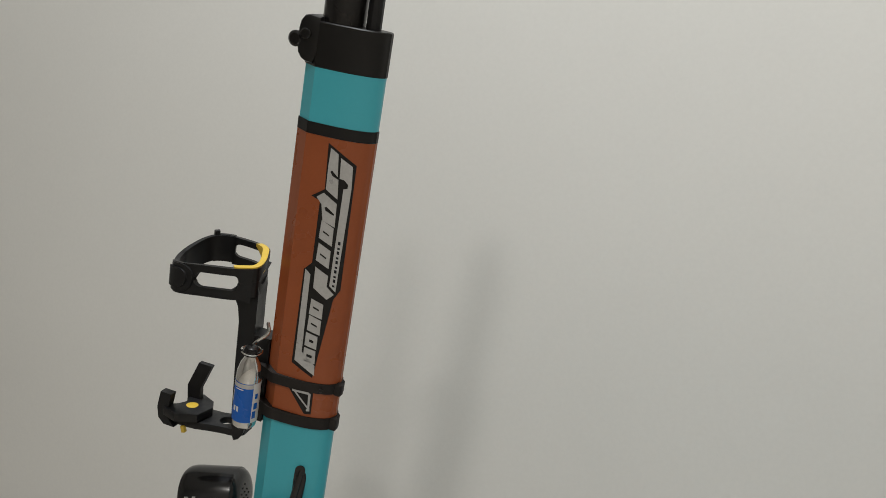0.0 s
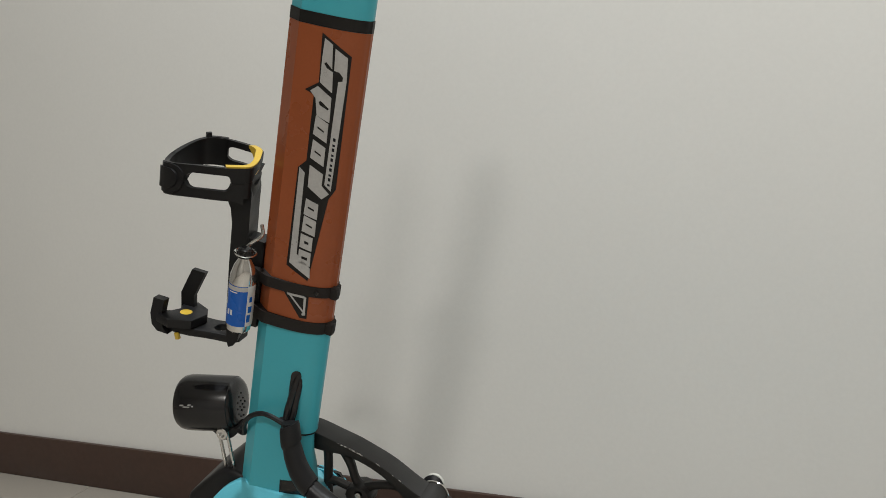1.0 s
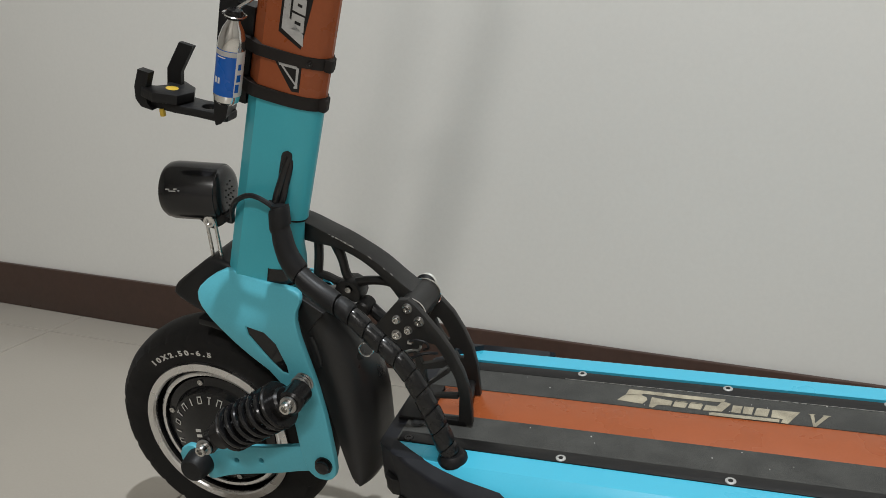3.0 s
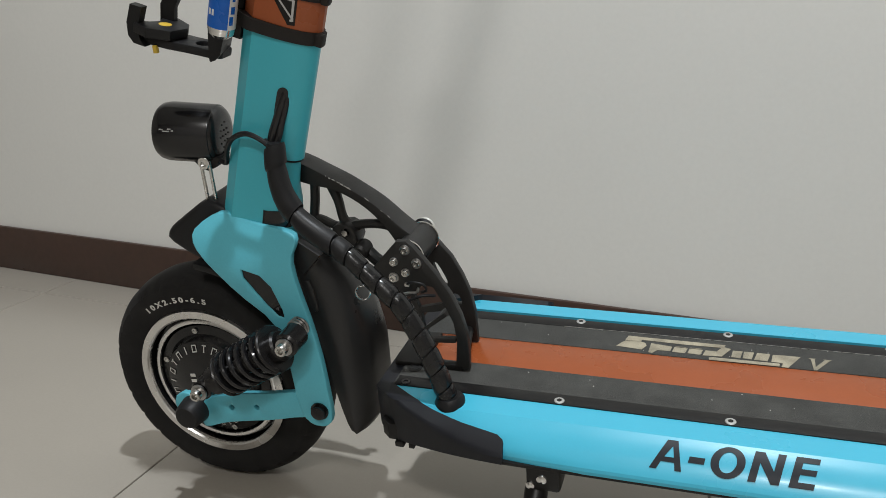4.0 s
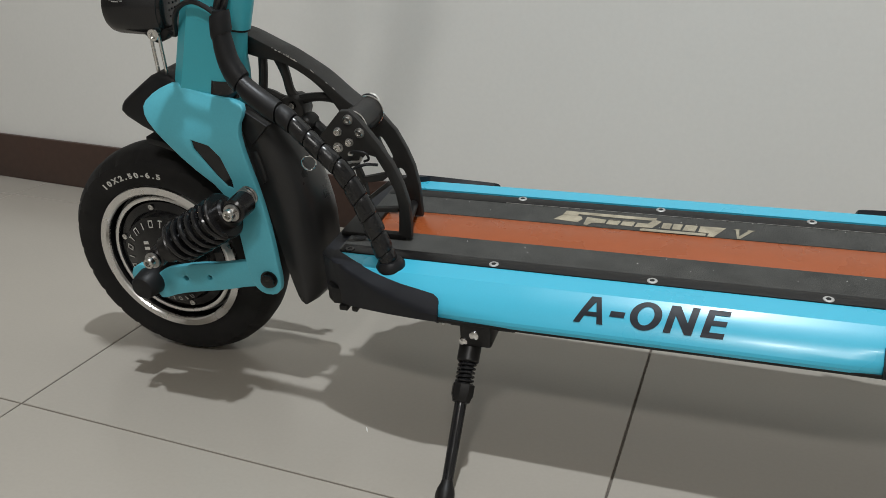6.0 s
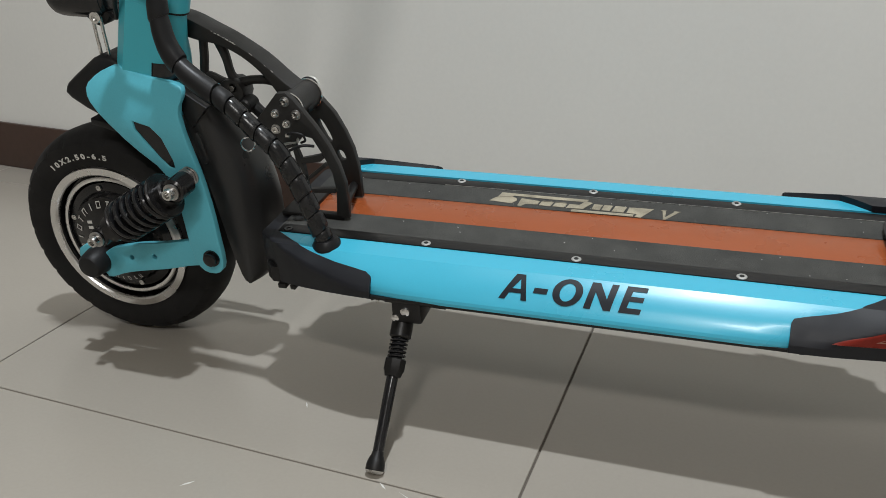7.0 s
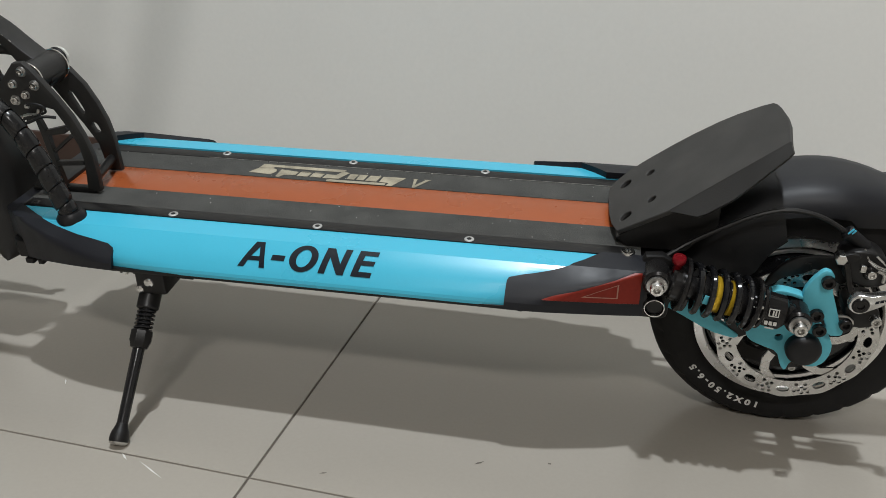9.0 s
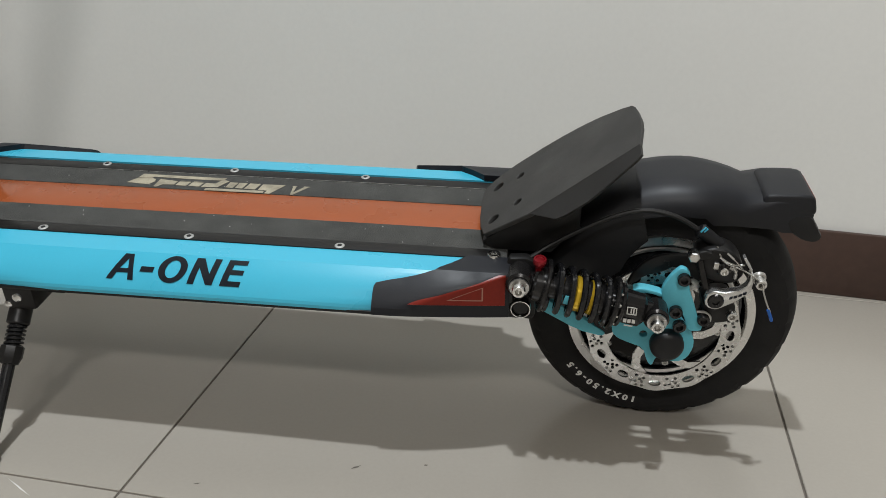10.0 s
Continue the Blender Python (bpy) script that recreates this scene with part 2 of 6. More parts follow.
def facing(p, axis):
    """A pose at p whose z looks along the axis."""
    return Matrix.Translation(p) @ Vector(axis).to_track_quat("Z", "Y").to_matrix().to_4x4()


# ---- the room ----
WA, WB = Vector((-0.93, 0.552, 0)), Vector((1.25, 0.331, 0))
WD = (WB - WA).normalized()
WN = Vector((-WD.y, WD.x, 0))


def wall_pt(s, d, z):
    """Along the wall by s from the middle of the scooter, behind its skirting by d."""
    return WA + WD * (s + 0.93) + WN * d + Vector((0, 0, z))


def slab(name, s0, s1, d0, d1, z0, z1, mat, bevel=0.0, label="", category=""):
    bm = box(s0, s1, d0, d1, z0, z1, bevel)
    for v in bm.verts:
        v.co = wall_pt(v.co.x, v.co.y, v.co.z)
    return tagged(part(name, bm, mat, None), label, category, kind="structure")


slab("wall_north", -2.6, 3.6, 0.009, 0.16, 0, CEILING, WALL, 0, "plain off-white painted wall behind the scooter", "wall")
# unseen walls added to close the room; their grey tunes the bounced light
slab("wall_south", -2.6, 3.6, -5.36, -5.2, 0, CEILING, FARWALL, 0, "unseen plain wall, grey set for bounced light", "wall")
slab("wall_west", -2.75, -2.6, -5.36, 0.16, 0, CEILING, FARWALL, 0, "unseen plain wall, grey set for bounced light", "wall")
slab("wall_east", 3.6, 3.75, -5.36, 0.16, 0, CEILING, FARWALL, 0, "unseen plain wall, grey set for bounced light", "wall")
slab("ceiling", -2.75, 3.75, -5.36, 0.16, CEILING, CEILING + 0.1, CEIL, 0, "white painted ceiling", "ceiling")
slab("baseboard", -2.6, 3.6, 0.0, 0.0088, 0.0, 0.0895, BASE, 0.0022, "dark brown tiled skirting board along the wall", "skirting board")
floor = slab("floor", -2.75, 3.75, -5.36, 0.16, -0.1, -0.0022, GROUT, 0, "glossy light grey porcelain tiled floor with dark joints", "floor")

# the joints: columns run away from the wall and splay a little, rows run along it
def joint(i, j):
    """The crossing of column joint i and row joint j."""
    k = min(max(i, 0), 2)
    slope = (-0.030, 0.033, 0.088)[k]
    x = (-0.0962, 0.5065, 1.0835)[k] + 0.593 * (i - k)
    y = -0.1912 - 0.0365 * i + 0.594 * j
    return Vector((x + slope * (y + 0.05), y, 0))


def tile_mesh(corners):
    bm = bmesh.new()
    g, e = 0.0011, 0.0007
    mid = sum(corners, Vector()) / 4
    lo = [p + (mid - p).normalized() * g * 1.41 for p in corners]
    down = [bm.verts.new(p + Vector((0, 0, -0.008))) for p in lo]
    edge = [bm.verts.new(p + Vector((0, 0, -e))) for p in lo]
    up = [bm.verts.new(p + (mid - p).normalized() * e * 1.4) for p in lo]
    for p, q in ((down, edge), (edge, up)):
        for k in range(4):
            bm.faces.new((p[k], p[(k + 1) % 4], q[(k + 1) % 4], q[k]))
    bm.faces.new(up)
    return bm


for i in range(-5, 7):
    for j in range(-9, 2):
        corners = [joint(i, j), joint(i + 1, j), joint(i + 1, j + 1), joint(i, j + 1)]
        c = sum(corners, Vector()) / 4
        s, d = (c - WA).dot(WD) - 0.93, (c - WA).dot(WN)
        if -2.9 < s < 3.9 and -5.4 < d < 0.3:
            part("tile", tile_mesh(corners), TILE, floor)

# pale scratches, glints painted by the kickstand's foot, and dark specks on the tiles
for x0, y0, x1, y1, w_, mat_ in ((0.222, -0.281, 0.231, -0.270, 0.0012, WHITE), (0.382, -0.221, 0.391, -0.229, 0.0010, WHITE), (0.402, -0.228, 0.432, -0.246, 0.0008, WHITE), (0.745, -0.149, 0.748, -0.147, 0.0016, GROUT),
                                 (0.556, -0.209, 0.562, -0.206, 0.0010, GROUT), (0.682, -0.165, 0.690, -0.158, 0.0012, GROUT), (0.262, -0.118, 0.268, -0.128, 0.0008, WHITE)):
    a, b = Vector((x0, y0, 0.0002)), Vector((x1, y1, 0.0002))
    n = (b - a).cross(Vector((0, 0, 1))).normalized() * w_
    bm = bmesh.new()
    bm.faces.new([bm.verts.new(q) for q in (a, a.lerp(b, 0.6) + n, b, a.lerp(b, 0.4) - n)])
    part("scuff_mark", bm, mat_, floor)

# ---- the scooter: its own axes lie in the deck; x to the rear from the front axle ----
scooter = tagged(new("electric_scooter"), "cyan and orange electric scooter leaning on its kickstand on tiles", "electric scooter")
scooter.matrix_world = Matrix(((0.99986, 0, -0.01683, 0.00003), (-0.00292, 0.98481, -0.1736, 0.00033), (0.01657, 0.17362, 0.98467, -0.00187), (0, 0, 0, 1)))

FW, RW = Vector((0.002, 0.0, 0.1295)), Vector((0.950, 0.004, 0.1085))


# ---- wheels ----
def tyre_profile(R, hw):
    return [(R - 0.044, -hw * 0.72), (R - 0.038, -hw * 0.86), (R - 0.030, -hw * 0.96), (R - 0.019, -hw * 0.99), (R - 0.012, -hw * 0.91),
            (R - 0.0058, -hw * 0.70), (R - 0.0018, -hw * 0.40), (R, 0), (R - 0.001, hw * 0.42), (R - 0.004, hw * 0.72), (R - 0.010, hw * 0.93),
            (R - 0.018, hw), (R - 0.030, hw * 0.96), (R - 0.038, hw * 0.86), (R - 0.044, hw * 0.72)]


def wheel(name, o, R, text_angle, label):
    hw = 0.0305
    rim_r = R - 0.040
    rim = part(name, lathe([(rim_r + 0.001, -0.0226), (rim_r - 0.0005, -0.0268), (rim_r - 0.0080, -0.0272), (rim_r - 0.0092, -0.0255), (rim_r - 0.0100, -0.012),
                            (rim_r - 0.0125, -0.0115), (rim_r - 0.0132, -0.0190), (rim_r - 0.0185, -0.0190), (rim_r - 0.0200, -0.012),
                            (rim_r - 0.0215, 0.014), (rim_r - 0.0135, 0.0225), (rim_r - 0.001, 0.0245), (rim_r + 0.001, 0.0225)],
                           o, (0, 1, 0), 72, closed=True), GLOSS, scooter, label)
    part("rim_lip", lathe([(rim_r + 0.0006, -0.0228), (rim_r - 0.0004, -0.0280), (rim_r - 0.0078, -0.0288), (rim_r - 0.0094, -0.0270), (rim_r - 0.0096, -0.0240)], o, (0, 1, 0), 72, closed=True), RIM, rim, "polished rim lip")
    part("rim_ring", lathe([(rim_r - 0.0140, -0.0188), (rim_r - 0.0140, -0.0212), (rim_r - 0.0155, -0.0218), (rim_r - 0.0183, -0.0210), (rim_r - 0.0183, -0.0188)], o, (0, 1, 0), 72, closed=True), RIM, rim, "thin polished ring")
    prof = tyre_profile(R, hw)

    def lugs(k, i):
        if i in (4, 5, 9, 10) and k % 7 == (0 if i < 7 else 3):
            return -0.0016
        return 0.0

    part("tyre", lathe(prof, o, (0, 1, 0), 182, closed=True, ripple=lugs), RUBBER, rim, "worn black rubber tyre", smooth=25)
    hub_r = rim_r - 0.0205
    part("hub", lathe([(hub_r, -0.014), (hub_r - 0.001, -0.0185), (hub_r - 0.010, -0.021), (0.052, -0.0290), (0.040, -0.0325), (0.030, -0.036), (0.012, -0.038), (0, -0.038)],
                      o, (0, 1, 0), 60), GLOSS, rim, "glossy black hub motor cover")
    part("hub_back", lathe([(hub_r, 0.014), (hub_r - 0.008, 0.021), (0.03, 0.03), (0, 0.03)], o, (0, 1, 0), 48), BLACK, rim)
    mark = None
    for k in range(6):
        w = radians(102 + 60 * k)
        p = o + Vector(((hub_r - 0.006) * math.cos(w), -0.0203, (hub_r - 0.006) * math.sin(w)))
        if mark is None:
            mark = part("hub_screw", lathe([(0.0032, 0), (0.0032, 0.0014), (0.0019, 0.0014), (0.0017, 0.0004), (0, 0.0004)], (0, 0, 0), (0, 0, 1), 12), STEEL, rim)
            mark.matrix_basis = facing(p, (0, -1, 0))
        else:
            again(mark, facing(p, (0, -1, 0)))

    def on_wall(r0, a0):
        def place(x, y, h):
            r = r0 + y
            d = R - r
            y_wall = -hw * (1.0 if d < 0.018 else 1.0 - 0.04 * (d - 0.018) / 0.012)
            if d < 0.018:
                y_wall = -hw * (1 - 0.07 * (0.018 - d) / 0.008)
            w = a0 - 1.28 * x / (r0 + 0.004)
            return o + Vector((r * math.cos(w), y_wall - 0.0005, r * math.sin(w)))
        return place

    part("lettering", lettering("10X2.50-6.5", 0.0083, on_wall(R - 0.0284, text_angle), spacing=1.54, bold=0.0004), WHITE, rim, "raised white size marking 10X2.50-6.5")
    return rim


def hub_bars(o, wheel_ob, a0, a1, r, n, h, y=-0.0318):
    """Plain blocks and bars in place of the round inscription on the hub."""
    bms = []

    def bar(w, off, lo, hi, wd):
        e, t = Vector((math.cos(w), 0, math.sin(w))), Vector((math.sin(w), 0, -math.cos(w)))
        bm = bmesh.new()
        bm.faces.new([bm.verts.new(o + e * (r + a) + t * (off + b) + Vector((0, y + (a - h / 2) * 0.285, 0))) for a, b in
                      ((lo, -wd / 2), (hi, -wd / 2), (hi, wd / 2), (lo, wd / 2))])
        bms.append(bm)

    for k in range(n):
        w = a0 + (a1 - a0) * k / (n - 1)
        wide = 0.30 * h
        if k % 2:
            bar(w, -wide, 0, h, h * 0.13)
            bar(w, wide, 0, h, h * 0.13)
            bar(w, 0, h * 0.84, h, wide * 2)
            if k % 4 == 3:
                bar(w, 0, 0, h * 0.16, wide * 2)
        else:
            bar(w, 0, 0, h, h * 0.18)
            if k % 4 == 0:
                bar(w, 0, h * 0.84, h, wide * 2)
    part("inscription", joined(*bms), WHITE, wheel_ob, "white inscription blocks round the hub")


fw = wheel("front_wheel", FW, 0.1268, radians(103.5), "front wheel with polished rim and black hub motor")
hub_bars(FW, fw, radians(210), radians(56), 0.0412, 11, 0.0080)
hub_bars(FW, fw, radians(-112), radians(-62), 0.0455, 6, 0.0050)
rw = wheel("rear_wheel", RW, 0.1252, radians(-120), "rear wheel with polished rim and brake disc")

# ---- stem ----
YC, HW = -0.029, 0.019


def depth_at(u, u0=-0.0396, u1=0.0272, hw=HW, power=2.4):
    """Half the stem's thickness at u: flat at first, then rounding off towards the rear edge."""
    f = min(1.0, max(0.0, (u - u0 - 0.0256) / (u1 - u0 - 0.0256)))
    return hw * (1.0 - f ** power) ** 0.45


def stem_section(u0, u1, hw, chamfer=0.0115, grow=0.0, along=0.0140, power=2.4):
    """The stem's profile: a chamfered front and a rounded, tapering rear."""
    near = [(u0 - grow, -(hw - chamfer) - grow * 0.5), (u0 + along - grow * 0.5, -hw - grow)]
    near += [(u, -depth_at(u, u0, u1, hw, power) - grow) for u in (u0 + 0.0256 + (u1 - u0 - 0.0256) * math.sin(radians(q)) for q in (0, 12, 24, 36, 48, 60, 70, 78, 84))]
    return near + [(u1 + grow, -0.0022), (u1 + grow, 0.0022)] + [(u, -y) for u, y in reversed(near)]


def stem_run(w0, w1, grow=0.0, u0=-0.0396, u1=0.0272, bevel=0.0):
    rows = [(w0, -bevel), (w0 + bevel, 0), (w1 - bevel, 0), (w1, -bevel)] if bevel else [(w0, 0), (w1, 0)]
    return sweep([[stem_pt(u, YC + y, w) for u, y in stem_section(u0, u1, HW, grow=grow + g)] for w, g in rows])


stem = part("stem", stem_run(0.4140, 0.8338), STEMC, scooter, "cyan painted aluminium stem", smooth=28)
part("stem_base", sweep([[stem_pt(u, YC + y, w) for u, y in stem_section(-0.0396, u1, HW, power=p)] for w, u1, p in
                         ((0.322, 0.0340, 6.0), (0.356, 0.0340, 6.0), (0.372, 0.0310, 5.0), (0.388, 0.0262, 3.6), (0.4139, 0.0236, 2.4))]), STEMC, stem, smooth=28)
part("stem_end_plate", stem_run(0.4120, 0.4139, grow=-0.0004), BLACK, stem)
part("orange_wrap", stem_run(0.524, 0.7810, grow=0.0006), ORANGE, stem, "orange vinyl wrap round the stem", smooth=28)
part("black_band", stem_run(0.7812, 0.7906, grow=0.0008), BLACK, stem, "black tape band", smooth=28)
collar = part("clamp_collar", stem_run(0.8338, 0.8692, grow=0.0008, bevel=0.0008), BLACK, scooter, "black clamp collar at the top of the stem", smooth=28)
part("collar_lug", plate(rounded([(-0.0440, 0.8440), (-0.0385, 0.8365), (-0.026, 0.8355), (-0.022, 0.872), (-0.0385, 0.8735), (-0.0440, 0.8660)], 1),
                         lambda a, b, h: stem_pt(a, h, b), -0.049, -0.012, bevel=0.003), BLACK, collar)
part("collar_bolt", cyl(stem_pt(-0.0455, -0.050, 0.8525), stem_pt(-0.0455, -0.010, 0.8525), 0.0064, 18, 0.002), ANOD, collar)
part("collar_pin", cyl(stem_pt(-0.0360, -0.052, 0.858), stem_pt(-0.0360, -0.042, 0.858), 0.0045, 14, 0.001), ANOD, collar)
tube_up = part("upper_tube", cyl(stem_pt(-0.0142, YC, 0.86), stem_pt(-0.0142, YC, 1.09), 0.0172, 28), ANOD, scooter, "black telescopic handlebar tube")
part("control_cable", tube([stem_pt(0.0112, -0.029, 0.86), stem_pt(0.0108, -0.029, 0.95), stem_pt(0.010, -0.027, 1.06)], 0.0062, 10), PLASTIC, tube_up)

# writing on the stem: plain silver shapes on a black sticker
SKIN = YC - HW - 0.0006


def on_stem(a, b, h):
    """Lay the flat artwork onto the rounded flank."""
    u = a
    for _ in range(6):
        u = a - 0.45 * (HW - depth_at(u))
    return stem_pt(u, YC - depth_at(u) - 0.0006 - h, b)


def on_foot(a, b, h):
    return stem_pt(a, YC - depth_at(a, u1=0.0340, power=6.0) - h, b)


def wrapped(outline, h0, h1, holes=(), lay=on_stem):
    """A flat plate cut into narrow strips along the stem, then laid onto its flank."""
    bm = plate(outline, lambda a, b, h: Vector((a, b, h)), h0, h1, holes=holes)
    for k in range(20):
        bmesh.ops.bisect_plane(bm, geom=bm.verts[:] + bm.edges[:] + bm.faces[:], plane_co=(-0.014 + 0.0024 * k, 0, 0), plane_no=(1, 0, 0))
    for v in bm.verts:
        v.co = lay(v.co.x, v.co.y, v.co.z)
    return bm


sticker = part("sticker", wrapped([(-0.0052, 0.7767), (0.0216, 0.7622), (0.0229, 0.6534), (0.0175, 0.6443), (0.0081, 0.5688), (-0.0129, 0.5788),
                                 (-0.0127, 0.6664), (-0.0060, 0.6736), (-0.0063, 0.728), (-0.0145, 0.7306), (-0.0034, 0.7384)], 0.0, 0.0004), BLACK, stem, "black sticker with silver logo shapes")


def silver(*loops):
    part("logo_shape", wrapped(loops[0], 0.0003, 0.0007, loops[1:]), SILVER, sticker)


silver([(-0.0024, 0.7731), (0.0048, 0.7692), (0.0066, 0.7506), (0.0009, 0.7553), (-0.0005, 0.7538), (0.0019, 0.7506), (0.0076, 0.7483), (0.0090, 0.7320), (-0.0023, 0.7387), (-0.0028, 0.7587)])
silver([(0.0074, 0.7666), (0.0187, 0.7609), (0.0201, 0.7424), (0.0187, 0.6515), (0.0124, 0.6564), (0.0131, 0.7416), (0.0166, 0.7424), (0.0166, 0.7457), (0.0129, 0.7490), (0.0085, 0.7497)])
silver([(-0.0097, 0.7307), (-0.0037, 0.7354), (0.0090, 0.7282), (0.0099, 0.7080), (-0.0017, 0.7121), (-0.0044, 0.7255)], [(-0.0014, 0.7233), (0.0004, 0.7242), (0.0080, 0.7193), (0.0075, 0.7178), (-0.0003, 0.7207)])
for w in (0.6912, 0.6713):
    silver([(-0.0023, w + 0.0211), (0.0093, w + 0.0158), (0.0097, w), (-0.0029, w + 0.0055)], [(0.0002, w + 0.0125), (0.0062, w + 0.0095), (0.0062, w + 0.0080), (0.0002, w + 0.0108)])
silver([(-0.0024, 0.6708), (0.0101, 0.6650), (0.0101, 0.6551), (0.0176, 0.6489), (0.0116, 0.6436), (-0.0019, 0.6520)])
silver([(-0.0112, 0.6668), (-0.0061, 0.6630), (-0.0047, 0.5912), (0.0089, 0.5806), (0.0098, 0.5712), (-0.0105, 0.5820)])
for w in (0.6249, 0.6098):
    silver([(-0.0022, w + 0.0170), (0.0094, w + 0.0136), (0.0097, w), (-0.0027, w + 0.0029)], [(0.0002, w + 0.0105), (0.0062, w + 0.0085), (0.0062, w + 0.0068), (0.0002, w + 0.0088)])
silver([(-0.0030, 0.6105), (0.0082, 0.6082), (0.0084, 0.5960), (-0.0030, 0.5982)], [(0.0008, 0.6046), (0.0050, 0.6036), (0.0050, 0.6012), (0.0008, 0.6022)])
silver([(-0.0030, 0.5962), (0.0081, 0.5944), (0.0087, 0.5821), (-0.0028, 0.5837)], [(0.0000, 0.5905), (0.0054, 0.5896), (0.0054, 0.5870), (0.0000, 0.5880)])
for k in range(10):
    w = 0.6560 + 0.0042 * k
    part("small_bar", wrapped([(0.0152, w), (0.0174, w - 0.0003), (0.0172, w + 0.0014 + 0.001 * (k % 2)), (0.0150, w + 0.0018 + 0.001 * (k % 2))], 0.0007, 0.0009), NAVY, sticker)
mark = part("numeral_sticker", wrapped([(-0.0142, 0.5560), (0.0110, 0.5590), (0.0115, 0.5330), (0.0050, 0.5325)], 0.0, 0.0004), BLACK, stem)
for k, q in enumerate((((-0.0097, 0.5546), (-0.0085, 0.5520), (0.0070, 0.5520), (0.0072, 0.5545)), ((-0.0097, 0.5546), (-0.0062, 0.5532), (0.0078, 0.5400), (0.0092, 0.5367)), ((0.0068, 0.5536), (0.0092, 0.5530), (0.0096, 0.5367), (0.0078, 0.5380)),
                       ((0.0066, 0.5372), (0.0098, 0.5390), (0.0100, 0.5360), (0.0070, 0.5356)))):
    part("numeral_stroke", wrapped(q, 0.0003, 0.0007 + 0.00005 * k), SILVER, mark, "silver stroke of the numeral V")

# slot with cables on the flank, and a lower opening
slot = part("cable_slot", plate(rounded([(0.0034, 0.4290), (0.0140, 0.4290), (0.0140, 0.4740), (0.0128, 0.4785), (0.0088, 0.4800), (0.0048, 0.4780), (0.0036, 0.4735)], 1), on_stem, -0.0004, 0.0003),
            GLOSS, stem, "black cable slot in the stem's flank")
part("cable", tube([stem_pt(0.0082, SKIN + 0.006, 0.477), stem_pt(0.0078, SKIN + 0.0030, 0.466), stem_pt(0.0066, SKIN + 0.0002, 0.450), stem_pt(0.0058, SKIN - 0.0025, 0.438), stem_pt(0.0070, SKIN - 0.0070, 0.420)], 0.0036, 12), GLOSS, slot)
part("cable", tube([stem_pt(0.0106, SKIN + 0.007, 0.474), stem_pt(0.0108, SKIN + 0.0042, 0.462), stem_pt(0.0106, SKIN + 0.0015, 0.448), stem_pt(0.0108, SKIN - 0.0010, 0.436), stem_pt(0.0090, SKIN - 0.0060, 0.420)], 0.0032, 12), GLOSS, slot)
part("zip_tie", tube([stem_pt(0.0010, SKIN - 0.0050, 0.4315), stem_pt(0.0060, SKIN - 0.0085, 0.4310), stem_pt(0.0125, SKIN - 0.0080, 0.4300), stem_pt(0.0185, SKIN - 0.0030, 0.4285)], 0.0019, 8), PLASTIC, slot)
opening = part("lower_opening", wrapped([(0.0060, 0.3616), (0.0300, 0.3680), (0.0312, 0.3512), (0.0070, 0.3444)], -0.0008, 0.0005, lay=on_foot), GLOSS, stem, "black cable opening at the stem's foot")
part("opening_edge", wrapped([(0.0054, 0.3622), (0.0064, 0.3438), (0.0074, 0.3440), (0.0064, 0.3618)], -0.0008, 0.0009, lay=on_foot), BLACK, opening)

# ---- fork, front suspension, fenders ----
sec = stem_section(-0.0385, 0.0215, HW - 0.0015)


def flare(bm):
    """Bend the legs' upper ends in towards the stem, and the near leg's foot out over the arm."""
    for v in bm.verts:
        if v.co.z > 0.292:
            k = v.co.z - 0.292
            v.co.y -= math.copysign(0.24 * k + 4.6 * k * k, v.co.y)
        if v.co.y < 0:
            v.co.y -= 0.0095 * min(1.0, max(0.0, (0.235 - v.co.z) / 0.06))
    return bm


def yoke_row(x0, x1, hw, z, tilt=0.0, yc=0.0):
    un = [((u + 0.0385) / 0.0600, y / (HW - 0.0015)) for u, y in sec]
    return [Vector((x0 + a * (x1 - x0), yc + b * hw, z - tilt * (a - 0.3))) for a, b in un]


yoke = sweep([[stem_pt(u, YC + y, 0.346) for u, y in sec], yoke_row(0.078, 0.138, 0.0190, 0.3365, 0.018, -0.0275),
                           yoke_row(0.070, 0.142, 0.0290, 0.3315, 0.018, -0.0190), yoke_row(0.062, 0.145, 0.0395, 0.3265, 0.016, -0.0105),
                           yoke_row(0.056, 0.146, 0.0490, 0.3195, 0.012, -0.004), yoke_row(0.056, 0.144, 0.054, 0.308, 0.0), yoke_row(0.066, 0.140, 0.056, 0.288, 0.0)])
for v in yoke.verts:
    far = min(1.0, max(0.0, (v.co.y + 0.012) / 0.04))
    if v.co.z < 0.345:
        v.co.x = v.co.x - (v.co.x - 0.060) * 0.28 * far
        v.co.z -= 0.014 * far
fork = part("fork", yoke, CAST, scooter, "cyan fork crown and legs over the front wheel", smooth=70)
LEG = [(0.0395, 0.320), (0.0420, 0.308), (0.0575, 0.292), (0.084, 0.264), (0.116, 0.239), (0.127, 0.212), (0.133, 0.179), (0.1345, 0.160), (0.1380, 0.141), (0.147, 0.1325),
       (0.1605, 0.1325), (0.1685, 0.140), (0.1695, 0.160), (0.1655, 0.196), (0.1560, 0.2370), (0.1475, 0.2765), (0.1435, 0.303), (0.149, 0.316), (0.146, 0.324), (0.120, 0.3285), (0.090, 0.3335), (0.070, 0.3385), (0.052, 0.331)]
HOLE = [(0.0855, 0.2915), (0.1175, 0.2830), (0.1320, 0.2420), (0.1205, 0.2450)]
